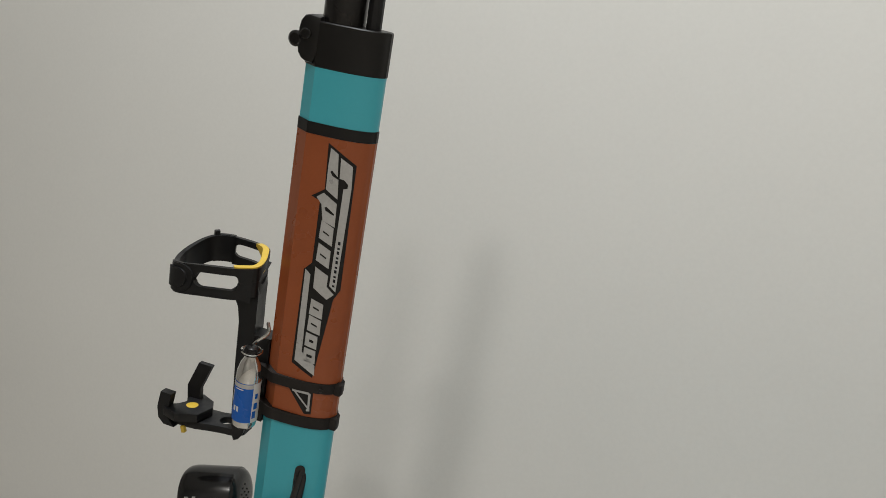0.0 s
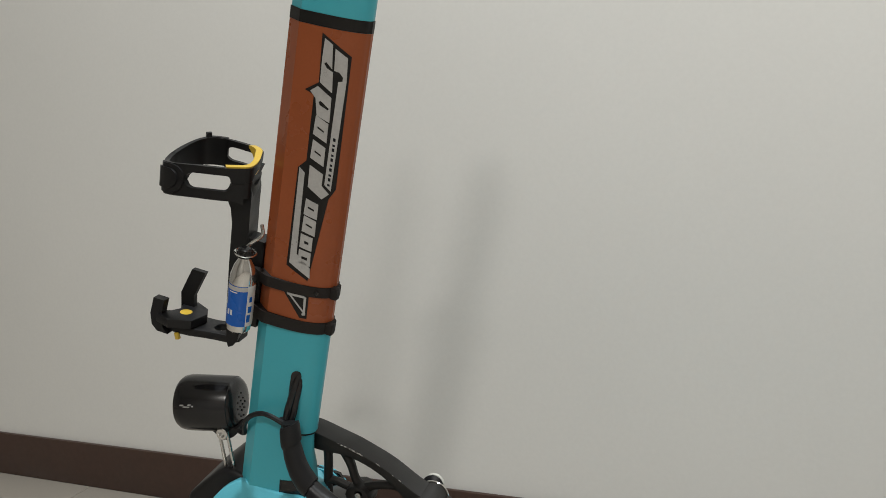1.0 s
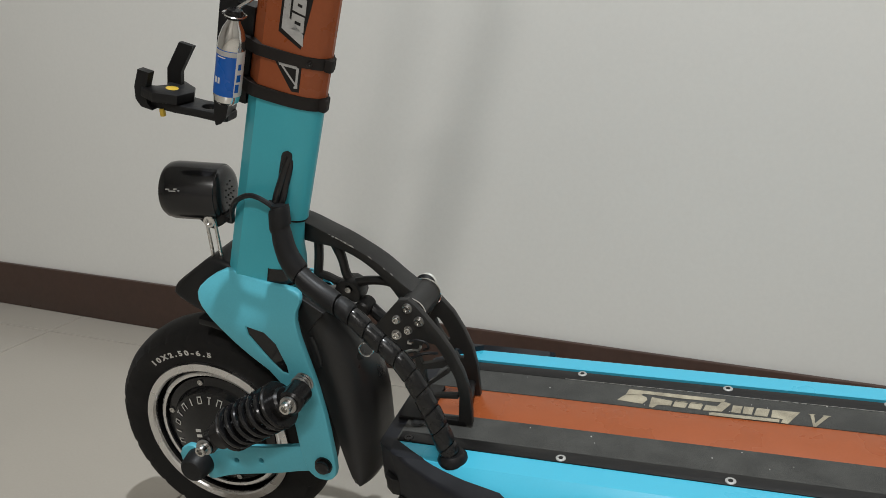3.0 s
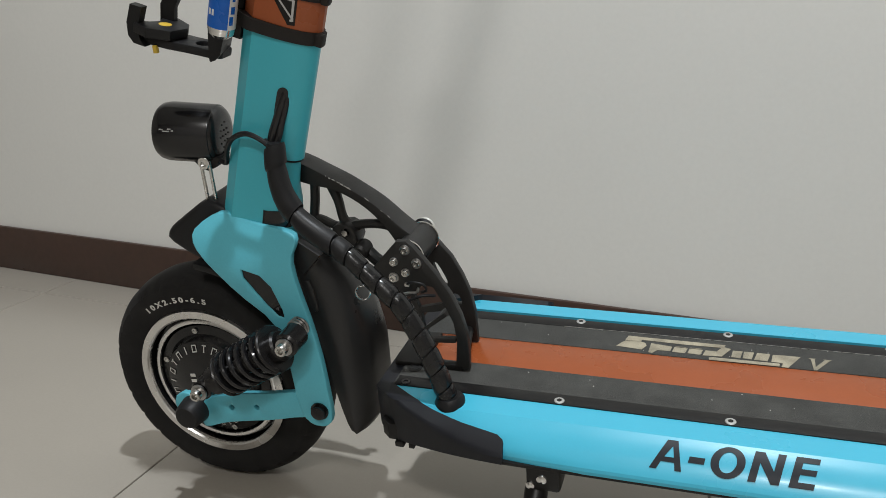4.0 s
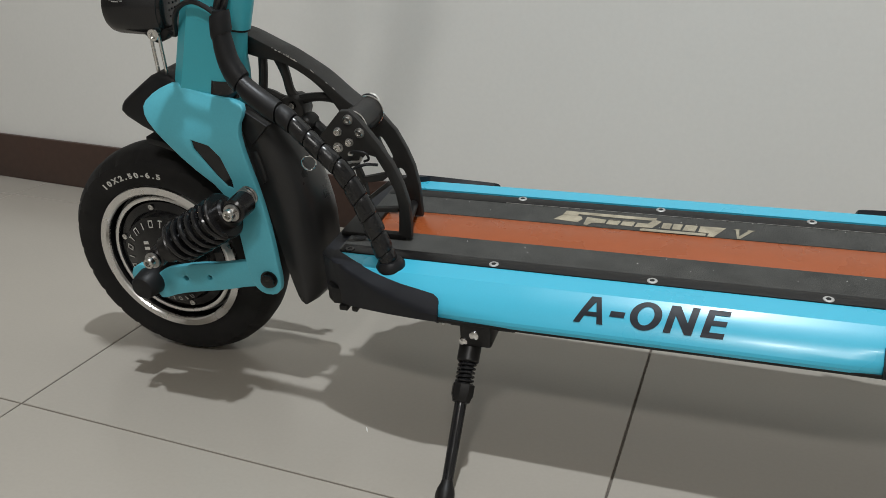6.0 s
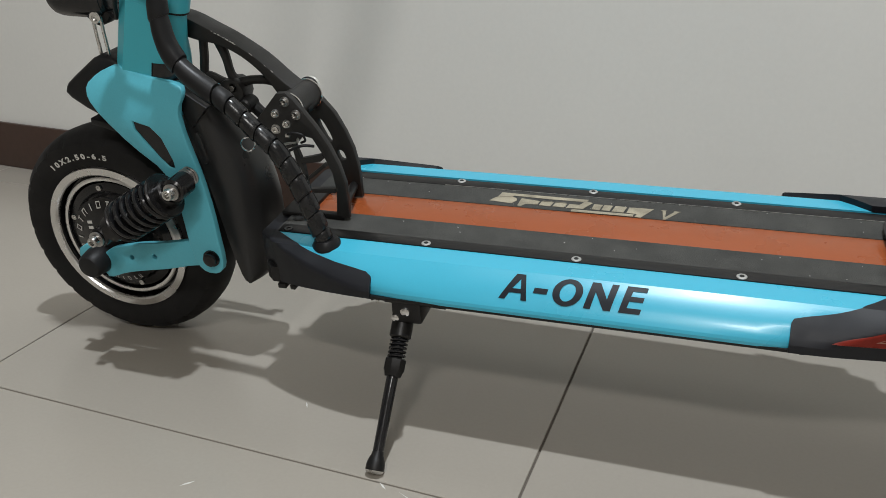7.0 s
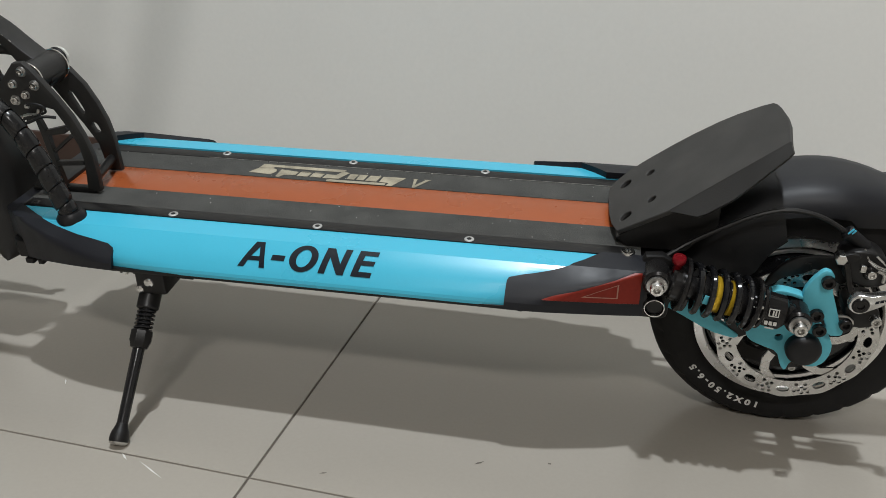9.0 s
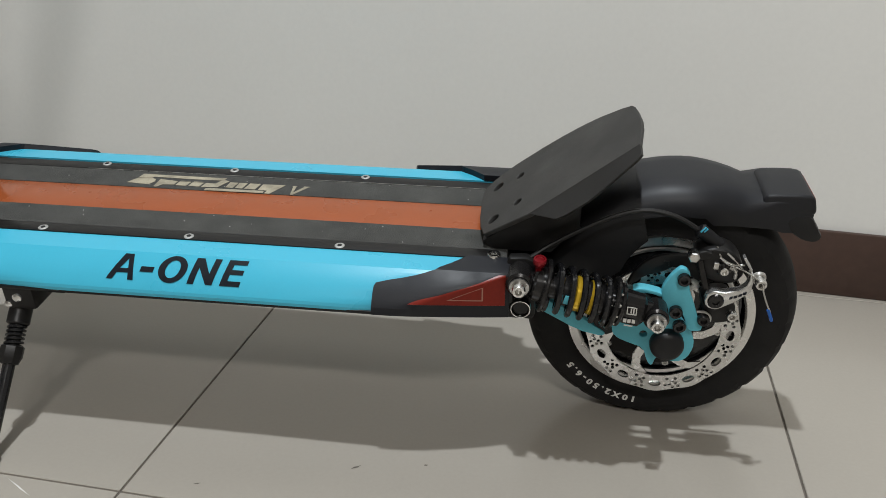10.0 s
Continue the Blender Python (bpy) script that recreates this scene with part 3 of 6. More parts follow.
for y0, y1 in ((-0.0665, -0.0590), (0.0590, 0.0665)):
    outline = LEG if y0 < 0 else [(min(x, 0.136) if z < 0.26 else min(x, 0.118), min(z, 0.278)) for x, z in LEG]
    leg = part("fork_leg", flare(plate(rounded(outline, 1), side, y0, y1, holes=[rounded(HOLE, 1)], bevel=0.0028, segments=3)), CAST, fork, smooth=60)
    part("leg_recess", plate(HOLE, side, (y0 + y1) / 2 - 0.002, (y0 + y1) / 2 + 0.002), GLOSS, fork)
ARM = [(-0.012, 0.140), (0.004, 0.150), (0.020, 0.138), (0.034, 0.147), (0.052, 0.152), (0.075, 0.157), (0.099, 0.160), (0.138, 0.168), (0.158, 0.160),
       (0.158, 0.140), (0.133, 0.138), (0.100, 0.129), (0.073, 0.124), (0.045, 0.118), (0.020, 0.108), (0.016, 0.116), (-0.010, 0.118)]
for s in (-1, 1):
    y0, y1 = sorted((s * 0.052, s * 0.0625)) if s > 0 else (-0.0735, -0.0668)
    arm = part("swing_arm", plate(rounded(ARM, 1), side, y0, y1, holes=[ring_pts(0.056, 0.138, 0.0028, 10), ring_pts(0.085, 0.142, 0.0028, 10)], bevel=0.0012),
               CAST, scooter, "cyan front suspension arm")
    part("pivot_bolt", lathe([(0.0090, 0), (0.0090, 0.002), (0.0070, 0.002), (0.0070, 0.006), (0.0055, 0.007), (0, 0.007)], (0.1570, s * 0.0758 if s < 0 else 0.0625, 0.1510),
                             (0, s, 0), 24), ANOD, arm)
    part("axle_cap", lathe([(0.0152, 0), (0.0157, 0.006), (0.0136, 0.021), (0.0115, 0.0235), (0, 0.0245)], (0.012, s * 0.0675, 0.1300), (0, s, 0), 28), PLASTIC, arm,
         "black rubber axle cap")
part("front_axle", cyl((FW.x + 0.008, -0.07, FW.z), (FW.x + 0.008, 0.07, FW.z), 0.008, 16), BLACK, fork)


def bolt_at(p, axis, r, h, parent, mat=STEEL, name="bolt"):
    ob = part(name, socket_bolt(r, h), mat, parent)
    ob.matrix_basis = facing(p, axis)
    return ob


def shock(y, p, q, spring_from, spring_to, turns, r, parent_label, s):
    p, q = Vector((p[0], y, p[1])), Vector((q[0], y, q[1]))
    d = (q - p).normalized()
    n = (q - p).length
    at = lambda f: p + d * (n * f)
    body = part("shock_absorber", joined(cyl(at(0.0) - Vector((0, 0.012, 0)), at(0.0) + Vector((0, 0.012, 0)), 0.0115, 20, 0.002),
                                         cyl(at(0.0), at(0.10), 0.0085, 18), cyl(at(0.09), at(spring_from), 0.0150, 22, 0.002), cyl(at(spring_from) - d * 0.004, at(spring_from), 0.0228, 26, 0.0012),
                                         cyl(at(spring_from), at(0.98), 0.0095, 18),
                                         cyl(at(spring_to), at(spring_to) + d * 0.004, 0.0228, 26, 0.0012), cyl(at(spring_to), at(0.91), 0.0145, 22, 0.003),
                                         cyl(at(1.0) - Vector((0, 0.011, 0)), at(1.0) + Vector((0, 0.011, 0)), 0.0105, 20, 0.002)), ANOD, scooter, parent_label)
    part("coil_spring", spring(at(spring_from), at(spring_to), r, 0.0027, turns, 9, 26), GLOSS, body)
    return body, at, d


fs, at, d = shock(-0.094, (0.1505, 0.2385), (0.049, 0.177), 0.20, 0.70, 5.8, 0.0200, "black front coil shock absorber", 1)
for f in (0.0, 1.0):
    w = part("washer", cyl((0, 0, 0), (0, 0, 0.002), 0.0082, 24), WASHER, fs)
    w.matrix_basis = facing(at(f) + Vector((0, -0.0122, 0)), (0, -1, 0))
    bolt_at(at(f) + Vector((0, -0.0142, 0)), (0, -1, 0), 0.0056, 0.007, fs)
mount_axis = Vector((-0.15, -1, -0.1)).normalized()
part("upper_mount", cyl(Vector((0.1462, -0.066, 0.2380)), Vector((0.1462, -0.066, 0.2380)) + mount_axis * 0.024, 0.0084, 22, 0.001), ANOD, fs, "black shock mount")
for k in range(3):
    q = Vector((0.1462, -0.066, 0.2380)) + mount_axis * (0.0005 + 0.0034 * k)
    part("mount_ring", cyl(q, q + mount_axis * 0.0026, 0.0098, 24, 0.0008), WASHER, fs, "grey steel ring")
part("label_bars", joined(*[plate([(0.040, z), (0.0455, z + 0.0006), (0.0455, z + 0.0036), (0.040, z + 0.003)], lambda a, b, h: Vector((a + 0.006, -0.1095 - h, b)), 0, 0.0003)
                            for z in (0.190, 0.196)]), WHITE, fs)

part("front_fender", joined(plate([(FW.x + r * math.cos(radians(a)), FW.z + r * math.sin(radians(a))) for r, a in
                                   [(0.150, a) for a in range(35, 84, 6)] + [(0.143, a) for a in range(83, 34, -6)]], side, -0.040, 0.040, bevel=0.0015),
                            plate(rounded([(-0.0045, 0.302), (0.000, 0.313), (0.012, 0.322), (0.047, 0.346), (0.062, 0.342), (0.080, 0.332), (0.080, 0.290), (0.050, 0.276), (0.024, 0.284)], 1),
                                  side, -0.040, 0.036, bevel=0.006, segments=3)), PLASTIC, scooter, "black plastic front fender", smooth=40)
GUARD_ROWS = [(0.1060, 0.1735, 0.1820), (0.1078, 0.1705, 0.1870), (0.115, 0.1675, 0.1905), (0.130, 0.1640, 0.1920), (0.150, 0.1600, 0.1925), (0.175, 0.1560, 0.1935), (0.200, 0.1520, 0.1940), (0.225, 0.1480, 0.1925), (0.250, 0.1440, 0.1885),
              (0.275, 0.1400, 0.1800), (0.295, 0.1360, 0.1705), (0.312, 0.1310, 0.1600), (0.321, 0.1280, 0.1480)]


def guard_row(z, xl, xr):
    """A section of the mudguard: flat beside the fork, bulging out to a rounded rear."""
    near = [(xl, -0.0450), (xl + 0.25 * (xr - xl), -0.0470)]
    near += [(xl + (xr - xl) * (0.25 + 0.75 * math.sin(radians(q))), -0.008 - 0.039 * math.cos(radians(q)) ** 0.8) for q in (12, 24, 36, 48, 60, 70, 78, 85)]
    row = near + [(xr, -0.006), (xr, 0.004)] + [(x, -0.006 - y) for x, y in reversed(near)]
    return [Vector((x, y, z - 0.42 * (y + 0.046) * min(1.0, max(0.0, (z - 0.16) / 0.08)))) for x, y in row]


guard = part("mudguard", sweep([guard_row(*r) for r in GUARD_ROWS]), GUARD, scooter, "black plastic mudguard behind the front wheel", smooth=50)
part("guard_ring", lathe([(0.0066, -0.0006), (0.0074, 0), (0.0066, 0.0006), (0.0058, 0)], (0.2035, -0.047, 0.2665), (0.25, -1, 0.2), 24, closed=True), CHROME, guard)
part("guard_rib", plate(rounded([(0.1460, 0.2740), (0.1520, 0.2755), (0.1575, 0.2445), (0.1505, 0.2415)], 1), side, -0.0500, -0.0440, bevel=0.0014), GUARD, guard)
part("guard_fold", plate([(0.1340, 0.3080), (0.1440, 0.3150), (0.1660, 0.3010), (0.1470, 0.2800)], side, -0.0490, -0.0400, bevel=0.0012), GUARD, guard)

# ---- headlamp ----
LY, YAW = -0.020, radians(9)


def on_lamp(a, b, h):
    """A place on the lamp: across, up, and along its axis from the front."""
    return Vector((0.0038 + h * math.cos(YAW) - a * math.sin(YAW) + 0.09 * b, LY + a * math.cos(YAW) + h * math.sin(YAW), 0.4063 + b - 0.09 * h))


LAMP_AXIS = (math.cos(YAW), math.sin(YAW), -0.09)
lamp = part("headlamp", lathe([(0, -0.0005), (0.0210, 0.0), (0.0240, 0.0012), (0.0262, 0.0042), (0.0274, 0.0095), (0.0276, 0.0150), (0.0272, 0.0545), (0.0268, 0.0555), (0.0260, 0.0559), (0.0250, 0.0580), (0.0228, 0.0600), (0.0195, 0.0615),
                               (0.0145, 0.0623), (0, 0.0627)], on_lamp(0, 0, 0), LAMP_AXIS, 48), GLOSS, scooter,
            "glossy black round headlamp on a wire bracket", smooth=24)
part("lens", lathe([(0.0135, 0), (0.0130, 0.0012), (0.008, 0.0022), (0, 0.0026)], on_lamp(0, 0, 0.0002), [-c for c in LAMP_AXIS], 32), CHROME, lamp, "clear lamp lens")
vents = [plate(ring_pts(a, b, 0.0009, 8), lambda p, q, h: on_lamp(p, q, 0.0626 - 3.0 * (p * p + q * q) + h), 0, 0.0006)
         for a, b in ((0, 0), (-0.006, 0), (0.006, 0), (-0.003, 0.0052), (0.003, 0.0052), (-0.003, -0.0052), (0.003, -0.0052), (-0.012, 0), (-0.0105, 0.006), (-0.0105, -0.006), (-0.006, 0.0105), (-0.006, -0.0105), (0, 0.012), (0, -0.012))]
part("vent_holes", joined(*vents), BLACK, lamp)
# small print on the housing, its glitter painted in as silver bars
for x, z, w in ((0.0165, 0.4150, 0.0035), (0.0195, 0.4136, 0.0065), (0.0245, 0.4156, 0.0030), (0.0280, 0.4142, 0.0018)):
    part("print_bar", plate([(x, z), (x + w, z), (x + w, z + 0.0009), (x, z + 0.0009)], lambda p, q, h: on_lamp(h, q - 0.4060, p - 0.006), -0.0268, -0.0240), SILVER, lamp, "silver bars, print with its glitter painted in")
part("lamp_foot", plate(rounded([(0.032, 0.386), (0.068, 0.386), (0.064, 0.376), (0.049, 0.369)], 1), side, LY - 0.010, LY + 0.010, bevel=0.002), BLACK, lamp)
bolt_at((0.0520, LY - 0.0102, 0.3800), (0, -1, 0), 0.0062, 0.005, lamp, CHROME)
for x in (0.0478, 0.0568):
    part("bracket_wire", tube([(x, LY - 0.012, 0.382), (x + 0.0005, LY - 0.013, 0.360), (x - 0.002, LY - 0.010, 0.332)], 0.0017, 8), STEEL, lamp)
part("lamp_wire", tube([(0.060, LY - 0.006, 0.384), (0.074, -0.030, 0.380), (0.088, -0.046, 0.398), (0.101, -0.054, 0.411), (0.118, -0.058, 0.417), (0.134, -0.059, 0.411),
                        (0.145, -0.058, 0.400)], 0.0024, 8), PLASTIC, lamp)

# ---- folding joint between stem and deck ----
TOPEDGE = [(0.128, 0.381), (0.1405, 0.3785), (0.1578, 0.3695), (0.1722, 0.3630), (0.1828, 0.3578), (0.2035, 0.3446), (0.2138, 0.3380), (0.2286, 0.3238), (0.2400, 0.3145), (0.2510, 0.3080), (0.2580, 0.2990), (0.2570, 0.2890), (0.2480, 0.2835)]
LOWEDGE = [(0.237, 0.287), (0.229, 0.302), (0.219, 0.3185), (0.2020, 0.3370), (0.1760, 0.3520), (0.1590, 0.3545), (0.148, 0.3560), (0.128, 0.3620)]
TOPEDGE = [(p.x, p.z) for p in spline([(x, 0, z) for x, z in TOPEDGE], 4)]
LOWEDGE = [(p.x, p.z) for p in spline([(x, 0, z) for x, z in LOWEDGE], 4)]
for edge in (TOPEDGE, LOWEDGE):
    for n in range(10):
        edge[1:-1] = [((a[0] + 2 * b[0] + c[0]) / 4, (a[1] + 2 * b[1] + c[1]) / 4) for a, b, c in zip(edge, edge[1:], edge[2:])]
joint = part("folding_arm", plate(TOPEDGE + LOWEDGE, side, -0.0165, 0.0090, bevel=0.0014), SCUFFED, scooter, "black cast folding arm with ribs and scuffed edges", smooth=40)
part("rib", tube([(0.165, -0.006, 0.356), (0.170, -0.006, 0.338), (0.1725, -0.006, 0.322), (0.178, -0.006, 0.312)], 0.0045, 10, radius=lambda f: 0.0062 - 0.0018 * math.sin(math.pi * f)), SCUFFED, joint)
part("rib", tube([(0.232, -0.006, 0.311), (0.217, -0.006, 0.3165), (0.200, -0.006, 0.3170), (0.186, -0.006, 0.3145), (0.176, -0.006, 0.310)], 0.0042, 10, radius=lambda f: 0.0064 - 0.0021 * math.sin(math.pi * f)), SCUFFED, joint)
part("rib", tube([(0.1485, -0.006, 0.358), (0.1460, -0.006, 0.338), (0.1410, -0.006, 0.312), (0.140, -0.006, 0.296)], 0.0045, 10), SCUFFED, joint)
part("rib", tube([(0.176, -0.006, 0.312), (0.164, -0.006, 0.313), (0.152, -0.006, 0.318), (0.142, -0.006, 0.320)], 0.0042, 10), SCUFFED, joint)
part("node", plate(rounded([(0.167, 0.318), (0.183, 0.319), (0.190, 0.306), (0.186, 0.296), (0.172, 0.300), (0.162, 0.308)], 1), side, -0.0165, 0.0045, holes=[ring_pts(0.1775, 0.3105, 0.0036, 12)], bevel=0.0015), SCUFFED, joint)
part("pivot_pin", cyl((0.1775, -0.0180, 0.3105), (0.1775, 0.002, 0.3105), 0.0030, 12), STEEL, joint)


def along_top(f):
    """A place on the arm's upper edge, by the share of its length."""
    f = f * (len(TOPEDGE) - 1)
    i = min(int(f), len(TOPEDGE) - 2)
    (a, b), (c, d_) = TOPEDGE[i], TOPEDGE[i + 1]
    return a + (c - a) * (f - i), b + (d_ - b) * (f - i)


scuffs = []
for k in range(34):
    f = random.choice((random.gauss(0.25, 0.025), random.gauss(0.33, 0.02), random.uniform(0.22, 0.58)))
    (x, z), ln_ = along_top(f), random.uniform(0.0012, 0.0036)
    x2, z2 = along_top(f + ln_ * 4)
    e = random.uniform(0.0002, 0.0007)
    dip = random.uniform(-0.0010, 0.0003)
    bm = bmesh.new()
    vs = [bm.verts.new(p) for p in ((x, -0.01635 + 0.4 * max(0.0, 0.0008 - dip), z - dip - 0.0008), (x2, -0.01635 + 0.4 * max(0.0, 0.0008 - dip), z2 - dip - 0.0008),
                                    (x2, -0.0163 + e, z2 - dip - 0.0008 + e), (x, -0.0163 + e, z - dip - 0.0008 + e))]
    for v in vs:
        v.co.y -= 0.0004
    bm.faces.new(vs)
    scuffs.append(bm)
part("scuff", joined(*scuffs), WHITE, joint, "pale scuffs along the arm's edge")
NEAR = [(0.2379, 0.3165), (0.2475, 0.3175), (0.2545, 0.3110), (0.2625, 0.3010), (0.2735, 0.2865), (0.2850, 0.2680), (0.2930, 0.2490), (0.2980, 0.2290), (0.2985, 0.2080), (0.2975, 0.1925),
        (0.2840, 0.1915), (0.2853, 0.2011), (0.2875, 0.2224), (0.2853, 0.2398), (0.2786, 0.2566), (0.2690, 0.2740), (0.2600, 0.2760), (0.2480, 0.2640), (0.2380, 0.2600), (0.2180, 0.2780), (0.2120, 0.2880)]
near = part("hinge_plate", plate(NEAR, side, -0.041, -0.034, bevel=0.001), SCUFFED, joint, "black bolted hinge plate")
for k, (x, z) in enumerate(((0.2460, 0.3092), (0.2346, 0.2971), (0.2560, 0.2970), (0.2449, 0.2874), (0.2330, 0.2816))):
    part("bolt_washer", lathe([(0.0049 - 0.0008 * (k in (1, 3)), 0), (0.0047 - 0.0008 * (k in (1, 3)), 0.0010), (0.0030, 0.0012)], (x, -0.0410, z), (0, -1, 0), 18), WASHER, near)
    bolt_at((x, -0.0418, z), (0, -1, 0), 0.0036 - 0.0004 * (k in (1, 3)), 0.0030, near)
FAR = [(0.238, 0.308), (0.2565, 0.2955), (0.2695, 0.2800), (0.2790, 0.2615), (0.2855, 0.2440), (0.2892, 0.2235), (0.2900, 0.1900), (0.2755, 0.1895), (0.2710, 0.2185), (0.2600, 0.2380), (0.2480, 0.2560), (0.2320, 0.2800)]
part("hinge_plate", plate(FAR, side, 0.0115, 0.0185, holes=[rounded([(0.2500, 0.2690), (0.2520, 0.2735), (0.2555, 0.2715), (0.2632, 0.2560), (0.2640, 0.2500), (0.2590, 0.2490)], 1),
                                                            rounded([(0.2670, 0.2370), (0.2690, 0.2415), (0.2742, 0.2400), (0.2772, 0.2310), (0.2705, 0.2298)], 1)], bevel=0.001), SCUFFED, joint)
part("cross_bar", cyl((0.2445, -0.034, 0.3000), (0.2445, 0.0115, 0.3000), 0.0135, 26, 0.002), SCUFFED, joint, "black hinge barrel")
for y in (-0.0335, 0.0085):
    part("washer", cyl((0.2450, y, 0.3000), (0.2450, y + 0.0018, 0.3000), 0.0152, 28, 0.0005), CHROME, joint)
for q in ([(0.2530, 0.2520), (0.2760, 0.2580), (0.2790, 0.2545), (0.2740, 0.2505), (0.2528, 0.2464)], [(0.2560, 0.2205), (0.2865, 0.2237), (0.2860, 0.2189), (0.2561, 0.2163)],
          [(0.2460, 0.2660), (0.2500, 0.2660), (0.2560, 0.2470), (0.2580, 0.2200), (0.2620, 0.1930), (0.2540, 0.1925), (0.2520, 0.2200), (0.2490, 0.2450)], [(0.2580, 0.2330), (0.2775, 0.2490), (0.2800, 0.2460), (0.2595, 0.2300)]):
    part("hinge_strut", plate(q, side, -0.0405, -0.0345, bevel=0.0006, segments=1), SCUFFED, joint)
part("cross_bar", cyl((0.291, -0.034, 0.203), (0.282, 0.0115, 0.203), 0.0045, 16), BLACK, joint)
part("hinge_foot", joined(box(0.224, 0.252, -0.040, 0.0185, 0.1880, 0.1930, 0.0012), box(0.250, 0.292, -0.041, -0.034, 0.1900, 0.1960, 0.001)), BLACK, joint)
part("lock_knob", joined(cyl((0.2400, 0.0185, 0.3020), (0.2400, 0.0255, 0.3015), 0.0108, 24, 0.003)), PLASTIC, joint)
part("knob_cap", cyl((0.2400, 0.0255, 0.3015), (0.2400, 0.0280, 0.3010), 0.0102, 24, 0.0010), MILK, joint, "milky white locking knob")
part("buckle_wire", tube([(0.232, -0.046, 0.262), (0.246, -0.052, 0.264), (0.262, -0.050, 0.270), (0.272, -0.044, 0.268)], 0.0014, 8), PLASTIC, joint)
part("buckle", box(0.236, 0.244, -0.052, -0.046, 0.261, 0.266, 0.001), CHROME, joint)
part("wire_clip", box(0.2455, 0.2500, -0.049, -0.046, 0.2770, 0.2805, 0.0006), STEEL, joint)
part("wire_loop", tube([(0.2460, -0.0475, 0.2785), (0.2540, -0.0490, 0.2820), (0.2630, -0.0480, 0.2800), (0.2650, -0.0470, 0.2745), (0.2600, -0.0465, 0.2715)], 0.0012, 8), PLASTIC, joint)
part("wire_loop", tube([(0.2400, -0.0520, 0.2690), (0.2480, -0.0500, 0.2715), (0.2560, -0.0480, 0.2720), (0.2580, -0.0470, 0.2760)], 0.0013, 8), STEEL, joint)
part("lug", cyl((0.1945, -0.030, 0.2965), (0.1945, -0.010, 0.2965), 0.0078, 18, 0.002), BLACK, joint)
part("lug_arm", tube([(0.194, -0.014, 0.296), (0.206, -0.018, 0.288), (0.222, -0.026, 0.282)], 0.006, 10), BLACK, joint)

# ---- cable loom with its spiral sleeve ----
LOOM = [(0.1452, -0.0600, 0.4100), (0.1450, -0.0625, 0.3890), (0.1492, -0.065, 0.3650), (0.1618, -0.0675, 0.3455), (0.180, -0.070, 0.3320), (0.2035, -0.0725, 0.3180), (0.2281, -0.075, 0.2960),
        (0.2510, -0.0775, 0.2760), (0.2660, -0.080, 0.2525), (0.2785, -0.0825, 0.2260), (0.2925, -0.085, 0.1870)]
loom = part("cable_loom", tube(LOOM, 0.0066, 14), PLASTIC, scooter, "black spiral-wrapped cable loom from stem to deck")
run = spline(LOOM, 24)
length = [0.0]
for a, b in zip(run, run[1:]):
    length.append(length[-1] + (b - a).length)


def on_run(s):
    s = min(max(s, 0), length[-1])
    for i in range(len(run) - 1):
        if length[i + 1] >= s:
            return run[i].lerp(run[i + 1], (s - length[i]) / max(1e-9, length[i + 1] - length[i]))
    return run[-1]


def sleeve(s0, s1, r):
    q = [on_run(s0 + (s1 - s0) * k / 6) for k in range(7)]
    tilt = 0.0035
    bm = tube(q, r, 16, raw=True, radius=lambda f: r * (0.93 if f in (0.0, 1.0) else 1.0) + 0.0004 * f)
    mid, d = on_run((s0 + s1) / 2), (q[-1] - q[0]).normalized()
    up = frame_of(d)[1]
    for v in bm.verts:
        v.co += d * (tilt * (v.co - mid).dot(up) / r)
    return bm


s = 0.002
k = 0
while s < length[-1] - 0.012:
    step = (0.019, 0.044, 0.042, 0.014)[k] if k < 4 else 0.0168
    part("sleeve", sleeve(s, min(s + step, length[-1] - 0.002), 0.0094 if k == 0 else 0.0097 if k < 3 else 0.0094 if k == 3 else 0.0081 + 0.0011 * s / length[-1]), PLASTIC if k < 4 else SLEEVE, loom)
    s += step + 0.0012
    k += 1
part("boot", lathe([(0.0135, 0), (0.0135, 0.005), (0.0108, 0.009), (0.0090, 0.009)], (0.2935, -0.0855, 0.1845), (-0.15, 0.05, 1), 24), PLASTIC, loom)

# ---- deck ----
FLANK = [Vector((-0.0725, 0, 0.1888)), Vector((-0.0835, 0, 0.1882)), Vector((-0.0945, 0, 0.1874))]
FLANK += spline([(-0.0945, 0, 0.1874), (-0.1033, 0, 0.1822), (-0.1115, 0, 0.1762), (-0.1180, 0, 0.1695), (-0.1216, 0, 0.1645), (-0.1225, 0, 0.1592)], 6)[1:]
FLEN = [0.0]
for a, b in zip(FLANK, FLANK[1:]):
    FLEN.append(FLEN[-1] + (b - a).length)
SMAX = FLEN[-1]
CREASE = FLEN[2] / SMAX
K = 0.0642 / SMAX


def flank(s, h=0.0):
    """Down the deck's near flank by s, h outside it: (y, z)."""
    s = min(max(s, 0.0), SMAX)
    i = max(k for k in range(len(FLEN) - 1) if FLEN[k] <= s)
    a, b = FLANK[i], FLANK[i + 1]
    p = a.lerp(b, (s - FLEN[i]) / (FLEN[i + 1] - FLEN[i]))
    t = (b - a).normalized()
    return p.x + t.z * h, p.z - t.x * h


